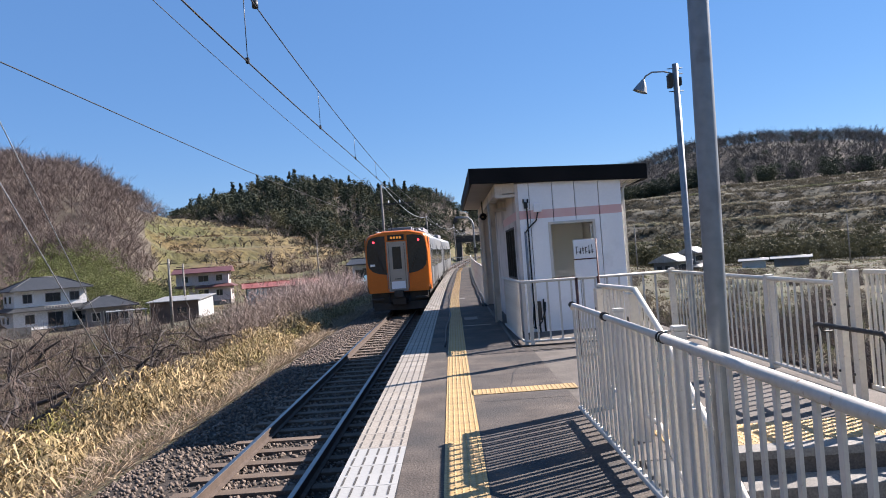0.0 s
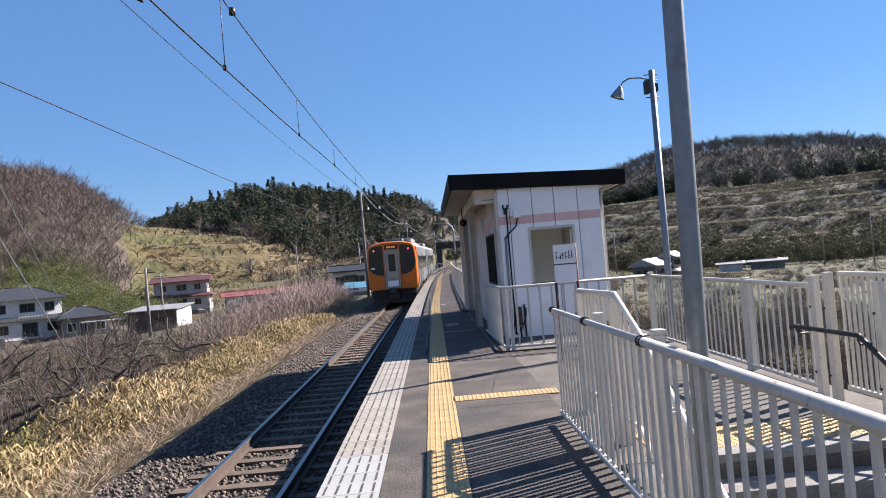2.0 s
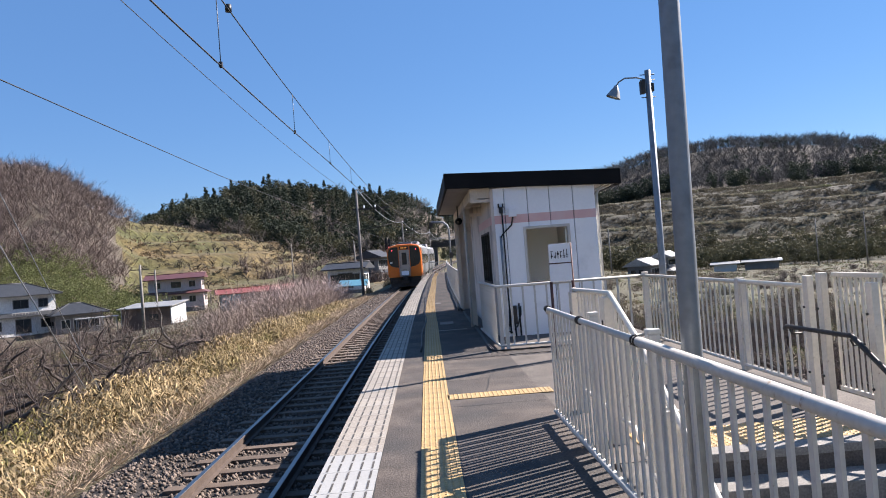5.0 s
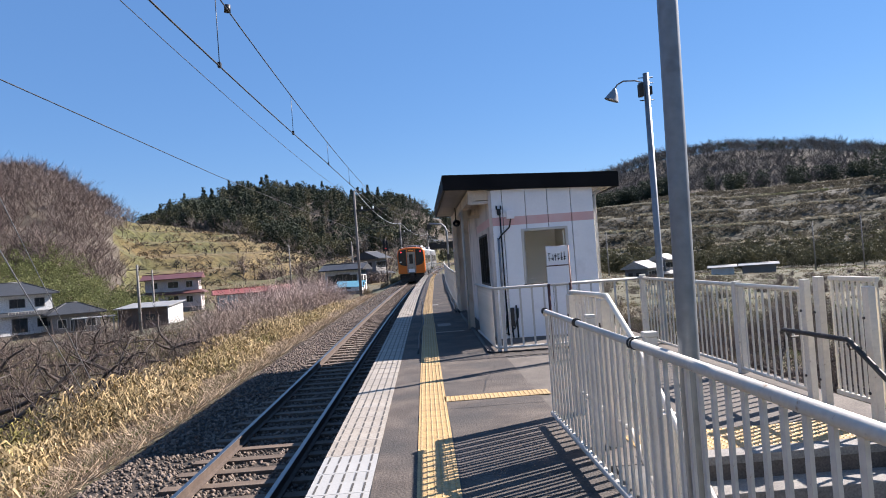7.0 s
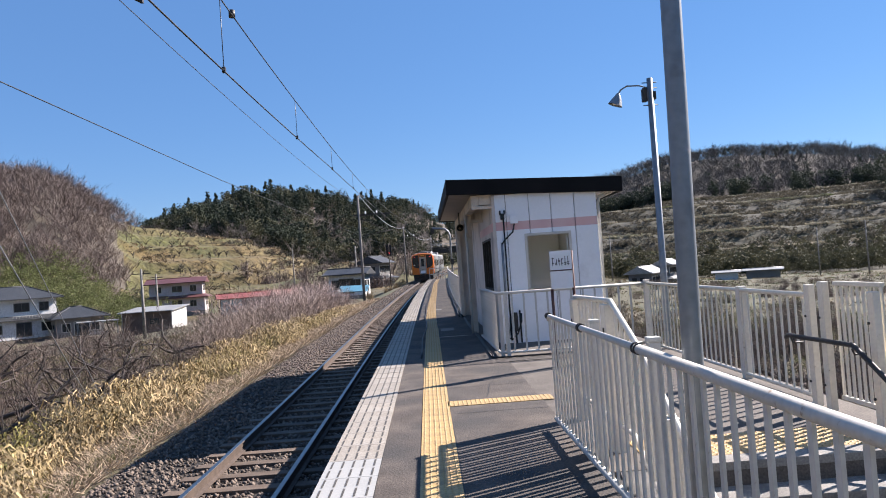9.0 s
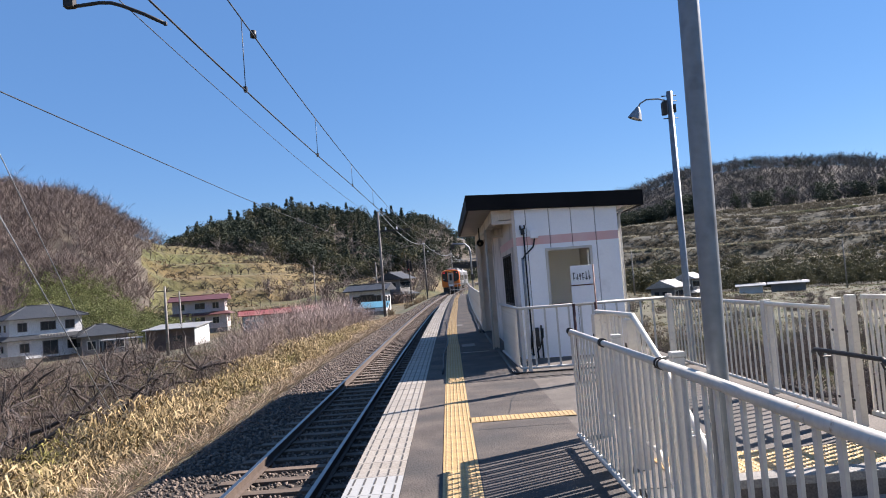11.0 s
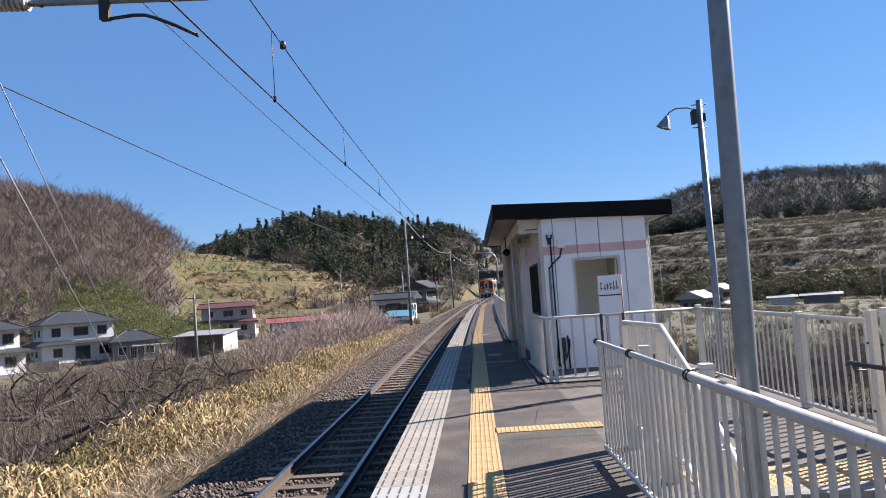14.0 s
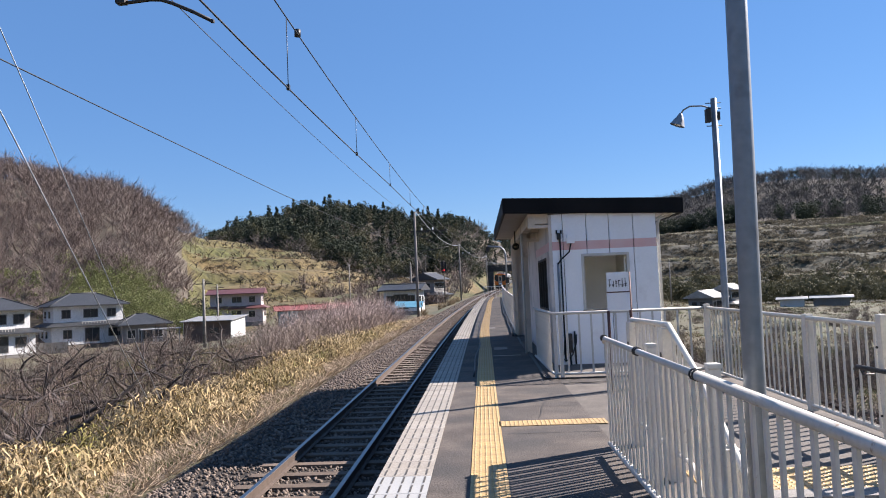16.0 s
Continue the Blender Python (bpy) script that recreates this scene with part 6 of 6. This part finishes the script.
# ---- village ----
def house(name, label, az, r, w, d, storeys, wall, roof, turn=0.0, pent=True, z=None, windows=True, hip=True, pitch=0.42):
    a = radians(az)
    x, y = r * math.sin(a), r * math.cos(a)
    z = float(ground_z(x, y)) - 0.2 if z is None else z
    hs = thing(name, label, "house", (x, y, z), -az + turn)
    H = 2.75 * storeys + 0.2
    part("wall", box(-w / 2, w / 2, -d / 2, d / 2, 0, 2.9), wall, hs)
    part("foundation", box(-w / 2 + 0.04, w / 2 - 0.04, -d / 2 + 0.04, d / 2 - 0.04, -1.6, 0), CONCRETE, hs)
    if storeys == 2:
        part("wall", box(-w / 2 + 0.4, w / 2 - 0.4, -d / 2 + 0.7, d / 2 - 0.4, 2.9, H), wall, hs)
        bm = bmesh.new()
        o = 0.8
        base = [(-w / 2 - o, -d / 2 - o), (w / 2 + o, -d / 2 - o), (w / 2 + o, d / 2 + o), (-w / 2 - o, d / 2 + o)]
        inn = [(-w / 2 + 0.4, -d / 2 + 0.7), (w / 2 - 0.4, -d / 2 + 0.7), (w / 2 - 0.4, d / 2 - 0.4), (-w / 2 + 0.4, d / 2 - 0.4)]
        lo = [bm.verts.new((*q, 2.72)) for q in base]
        lo2 = [bm.verts.new((*q, 2.58)) for q in base]
        hi = [bm.verts.new((*q, 3.25)) for q in inn]
        for k in range(4):
            bm.faces.new((lo[k], lo[(k + 1) % 4], hi[(k + 1) % 4], hi[k]))
            bm.faces.new((lo2[k], lo2[(k + 1) % 4], lo[(k + 1) % 4], lo[k]))
        bm.faces.new(lo2[::-1])
        part("lower_roof", bm, roof, hs)
    # main roof, hipped or gabled, with a ridge cap
    bm, o = bmesh.new(), 0.75
    W2, D2 = w / 2 - (0.4 if storeys == 2 else 0) + o, d / 2 - (0.4 if storeys == 2 else 0) + o
    rise = D2 * pitch
    rx = max(W2 - D2 * 0.9, 0.5) if hip else W2
    lo = [bm.verts.new((sx * W2, sy * D2, H - 0.05)) for sx, sy in ((-1, -1), (1, -1), (1, 1), (-1, 1))]
    lo2 = [bm.verts.new((v.co.x, v.co.y, H - 0.2)) for v in lo]
    ra, rb = bm.verts.new((-rx, 0, H + rise)), bm.verts.new((rx, 0, H + rise))
    for q in ((lo[0], lo[1], rb, ra), (lo[2], lo[3], ra, rb), (lo[1], lo[2], rb), (lo[3], lo[0], ra)):
        bm.faces.new(q)
    for k in range(4):
        bm.faces.new((lo2[k], lo2[(k + 1) % 4], lo[(k + 1) % 4], lo[k]))
    bm.faces.new(lo2[::-1])
    rf = part("roof", bm, roof, hs)
    part("ridge_cap", tube([(-rx, 0, H + rise), (rx, 0, H + rise)], 0.11, 6), roof, rf)
    if hip:
        for sx in (-1, 1):
            for sy in (-1, 1):
                part("hip_cap", tube([(sx * rx, 0, H + rise), (sx * W2, sy * D2, H)], 0.08, 5), roof, rf)
    if windows:
        for s in range(storeys):
            yy = -d / 2 + (0.7 if s else 0)
            for k, (fx, ww) in enumerate(((-0.3, 1.1), (0.02, 1.9), (0.3, 1.2))):
                zc = 2.9 * s + (0.35 if (k == 1 and s == 0) else 0.95)
                h2 = 1.9 if (k == 1 and s == 0) else 1.15
                win = part("window", box(fx * w - ww / 2 - 0.07, fx * w + ww / 2 + 0.07, yy - 0.06, yy + 0.02, zc - 0.07, zc + h2 + 0.07), FENCE_WHITE if wall is not HOUSE_WHITE else HOUSE_GREY, hs)
                for q in (-1, 1):
                    part("pane", box(fx * w + (q - 1) * ww / 4 + 0.02, fx * w + (q + 1) * ww / 4 - 0.02, yy - 0.075, yy - 0.05, zc, zc + h2), DARK_WINDOW, win)
            for yy2 in (-0.1, 0.25):
                for sx in (-1, 1):
                    xx = sx * (w / 2 - (0.4 if s else 0))
                    win = part("window", box(min(xx, xx + sx * 0.06), max(xx, xx + sx * 0.06), yy2 * d - 0.5, yy2 * d + 0.5, 2.9 * s + 1.0, 2.9 * s + 2.0), DARK_WINDOW, hs)
        if storeys == 2:
            b = part("balcony", box(-0.12 * w, 0.2 * w, -d / 2 - 0.5, -d / 2 - 0.42, 3.2, 3.28), FENCE_WHITE, hs, "white balcony rail")
            for k in range(9):
                part("baluster", box(-0.12 * w + 0.04 * w * k, -0.12 * w + 0.04 * w * k + 0.04, -d / 2 - 0.48, -d / 2 - 0.44, 2.9, 3.22), FENCE_WHITE, b)
    return hs


def village():
    house("house", "white two-storey house with slate-blue hipped tile roof", -29.6, 121, 10.3, 7.6, 2, HOUSE_WHITE, TILE_ROOF, 14, z=-4.1)
    house("house", "single-storey wing with dark hipped tile roof", -25.8, 117, 6.2, 5.4, 1, HOUSE_GREY, TILE_ROOF, 10, z=-4.5)
    house("house", "white two-storey house with grey tiled roof at the village edge", -35.3, 108, 8.6, 6.5, 2, HOUSE_WHITE, TILE_ROOF, 16, z=-4.3)
    house("house", "pale pink two-storey house with maroon tiled roofs", -18.95, 150, 10.6, 6.0, 2, HOUSE_PINK, BROWN_ROOF, -8, z=-3.1, hip=False, pitch=0.26)
    red = house("long_shed", "long low building with faded red metal roof and teal end", -13.2, 122, 11.6, 5.0, 1, HOUSE_GREY, RED_ROOF, 5, z=-3.6, hip=False, windows=False, pitch=0.2)
    part("end_cladding", box(-5.86, -2.7, -2.57, -2.5, 0.0, 2.88), HOUSE_TEAL, red, "teal metal cladding at one end")
    # shed with one roof plane falling towards the orchard
    s = thing("shed", "low tan shed with pale sloping metal roof", "shed", (96 * math.sin(radians(-21.2)), 96 * math.cos(radians(-21.2)), -3.5), 20.9 - 24)
    # tan walls: front coloured brown for shade, sides pale for sunlight
    part("wall", box(-3.1, 3.1, 0.0, 0.12, -1.2, 2.35), BROWN_SIDING, s)
    part("wall", box(-3.1, 3.1, 4.6, 4.72, -1.2, 2.75), BROWN_SIDING, s)
    for x in (-3.16, 3.04):
        bm = box(x, x + 0.12, 0.0, 4.72, -1.2, 2.35)
        for v in bm.verts:
            if v.co.z > 1 and v.co.y > 2:
                v.co.z = 2.75
        part("side_wall", bm, HOUSE_WHITE, s, "side wall coloured pale as if sunlit")
    bm = box(-3.5, 3.5, -0.45, 5.1, 2.31, 2.41)
    for v in bm.verts:
        v.co.z += 0.085 * (v.co.y + 0.45)
    part("roof", bm, GREY_ROOF, s)
    part("window", box(0.4, 1.5, -0.04, 0.03, 0.8, 1.5), DARK_WINDOW, s)
    house("house", "grey weathered house with dark tiled roof beside the line", -6.0, 98, 4.6, 4.4, 1, HOUSE_WHITE, TILE_ROOF, -14, z=-1.1, hip=False, pitch=0.24)
    house("house", "grey two-storey house with dark gable behind the signal", -3.9, 138, 4.6, 5.4, 2, HOUSE_GREY, TILE_ROOF, 60, z=-2.0, hip=False)
    house("house", "grey farmhouse with pale metal roof across the valley", 17.3, 152, 5.0, 5.0, 1, HOUSE_GREY, GREY_ROOF, 62, z=-5.0, hip=False)
    house("house", "farmhouse wing with metal roof across the valley", 18.9, 158, 4.4, 4.4, 2, HOUSE_GREY, GREY_ROOF, 62, z=-6.4, hip=False)
    house("long_shed", "long white walled barn across the valley", 23.1, 168, 4.6, 4.0, 1, HOUSE_WHITE, GREY_ROOF, 0, z=-6.3, hip=False, windows=False, pitch=0.1)
    house("long_shed", "dark barn with pale roof edge across the valley", 25.6, 168, 6.6, 4.0, 1, HOUSE_GREY, GREY_ROOF, 0, z=-6.2, hip=False, windows=False, pitch=0.1)
    # road bridge over the line, closing the view along the track
    ob = thing("road_bridge", "dark road bridge crossing over the railway line", "bridge", (8.6, 216, 0), -5.0)
    part("girder", box(-5.6, 7.5, -2.4, 2.4, 6.4, 8.1, bevel=0.05), DARK_STEEL, ob, "dark steel bridge girder")
    part("deck", box(-5.8, 7.8, -2.7, 2.7, 8.1, 8.35), DARK_CONCRETE, ob)
    for x0, x1 in ((-5.6, -4.0), (5.0, 7.5)):
        part("abutment", box(x0, x1, -2.3, 2.3, -2.0, 6.4), DARK_CONCRETE, ob, "weathered concrete abutment")
    for z in (8.75, 9.2):
        part("parapet_rail", tube([(-5.7, -2.5, z), (7.6, -2.5, z)], 0.05, 6), FENCE_WHITE, ob)
    for k in range(7):
        part("parapet_post", box(-5.65 + 2.1 * k, -5.55 + 2.1 * k, -2.55, -2.45, 8.35, 9.25), FENCE_WHITE, ob)
    t = thing("tarpaulin_shed", "low lean-to covered with blue tarpaulin", "shed", (-8.1, 82, -0.9))
    bm = box(-1.7, 1.6, -1.9, 1.2, 0.6, 0.68, bevel=0.03)
    for v in bm.verts:
        v.co.z += 0.2 * (v.co.y + 1.9) + 0.04 * math.sin(v.co.x * 3)
    part("cover", bm, TARP, t)
    for x in (-1.5, 1.5):
        for y in (-1.1, 1.1):
            part("post", box(x - 0.05, x + 0.05, y - 0.05, y + 0.05, -0.6, 1.1), BROWN_SIDING, t)
    c = thing("carport", "pale carport roof on thin posts beside the house", "carport", (-40.5, 89.0, -4.2), 22)
    part("roof", box(-2.4, 2.4, -1.5, 1.5, 2.3, 2.4), GREY_ROOF, c)
    for x in (-2.2, 2.2):
        for y in (-1.3, 1.3):
            part("post", box(x - 0.04, x + 0.04, y - 0.04, y + 0.04, 0, 2.3), GALV, c)
    w = thing("garden_wall", "low brown garden wall before the houses", "wall", (-59.0, 90.0, -4.9), 32)
    part("panel", box(-3.0, 0.4, -0.1, 0.1, 0, 1.9), BROWN_SIDING, w)
    part("block_wall", box(0.4, 5.0, -0.1, 0.1, 0, 1.7), CONCRETE, w)

    def pole(az, r, top, lean=0.0, arms=1):
        a = radians(az)
        x, y = r * math.sin(a), r * math.cos(a)
        p = thing("utility_pole", "concrete utility pole with cross arm", "pole", (x, y, float(ground_z(x, y)) - 0.3), -az, group="utility poles")
        part("shaft", tube([(0, 0, 0), (lean, 0, top)], [0.16, 0.1], 10), CONCRETE, p)
        for k in range(arms):
            part("cross_arm", box(lean - 0.8, lean + 0.8, -0.04, 0.04, top - 0.5 - 0.7 * k, top - 0.42 - 0.7 * k), DARK_STEEL, p)
    pole(-21.4, 72, 6.8)
    pole(-20.4, 100, 7.5)
    pole(-10.3, 150, 10.5, arms=2)
    pole(-5.4, 120, 8.0)
    pole(14.8, 150, 9.5)
    pole(29.3, 170, 10.5)
    pole(32.3, 165, 11.0)
    pole(2.9, 150, 9.0, arms=2)


village()


# ---- tactile blocks, the nearest pieces as parts ----
def build_tiles():
    k = 0
    bm = box(-0.22, 0.22, -0.247, 0.247, 0, 0.006)
    for c in range(5):
        for r in range(2):
            x, y = -0.172 + 0.086 * c, -0.222 + 0.25 * r
            fc = bm.faces.new([bm.verts.new(q) for q in ((x - 0.008, y, 0.009), (x + 0.008, y, 0.009), (x + 0.008, y + 0.195, 0.009), (x - 0.008, y + 0.195, 0.009))])
            fc.material_index = 1
    first = part("white_tile", bm, (WHITE_TILE, TILE_SLOT), PLATFORM, "white edge warning block with slots")
    new_me = first.data.copy()
    new_me.materials[0] = FRESH_TILE
    first.matrix_basis = pose(-0.688, -8.3, 0.002)
    for i in range(1, 148):
        y = -8.3 + 0.5 * i
        ob = same("white_tile", first, PLATFORM, (-0.688 + bend(y), y, 0.002 + grade(y)), -math.degrees(heading(y)))
        if y < 6.0:
            ob.data = new_me
    first.data = new_me

    def dotted():
        bm = box(-0.1493, 0.1493, -0.1493, 0.1493, 0, 0.005)
        for c in range(6):
            for r in range(6):
                x, y = -0.122 + 0.0488 * c, -0.122 + 0.0488 * r
                b = [bm.verts.new((x + 0.015 * u, y + 0.015 * w, 0.005)) for u, w in ((-1, 0), (0, -1), (1, 0), (0, 1))]
                top = bm.verts.new((x, y, 0.012))
                for q in range(4):
                    bm.faces.new((b[q], b[(q + 1) % 4], top))
        return bm
    first = part("tactile_tile", dotted(), YELLOW_TILE, PLATFORM, "yellow dotted tactile block")
    first.matrix_basis = pose(0.007, -8.25, 0.002)
    for i in range(1, 218):
        y = -8.25 + 0.3 * i
        same("tactile_tile", first, PLATFORM, (0.007 + bend(y) + 0.03 * math.sin(y / 5.0) * (y > 18), y, 0.002 + grade(y)), -math.degrees(heading(y)))
    for i in range(4):
        same("tactile_tile", first, PLATFORM, (0.157 + 0.15 + 0.297 * i, 8.1, 0.002))
    for i in range(6):
        for j in range(2):
            same("tactile_tile", first, PLATFORM, (1.72 + 0.3 * i, 5.45 + 0.3 * j, -0.003))
    bm = bmesh.new()
    for i in range(28):
        y = 57.2 + 0.3 * i
        box(-0.14 + bend(y), 0.155 + bend(y), y - 0.148, y + 0.148, 0.002 + grade(y), 0.008 + grade(y), bm)
    far = part("far_tactile_tiles", bm, YELLOW_TILE, PLATFORM, "yellow tactile blocks further along")
    far["kind"] = "stuff"


build_tiles()


# ---- what moves ----
def motions():
    for car, lead in ((CAR_A, 0.0), (CAR_B, 19.9)):
        rows = []
        for i in range(33):
            t = 0.5 * i
            d = 31.0 + 4.0 * t + 0.28 * t * t + 0.0016 * t ** 3 + lead
            a, b = d + 3.0, d + 16.5
            xa, xb = TRACK_X + bend(a), TRACK_X + bend(b)
            turn = math.atan2(xb - xa, b - a)
            pitch = math.atan2(grade(b) - grade(a), b - a)
            rows.append((t, pose(xa - 3.0 * math.sin(turn), d, RAIL_Z + grade(a) - 3.0 * math.tan(pitch), math.degrees(pitch), 0, -math.degrees(turn))))
        walk(car, rows)


motions()
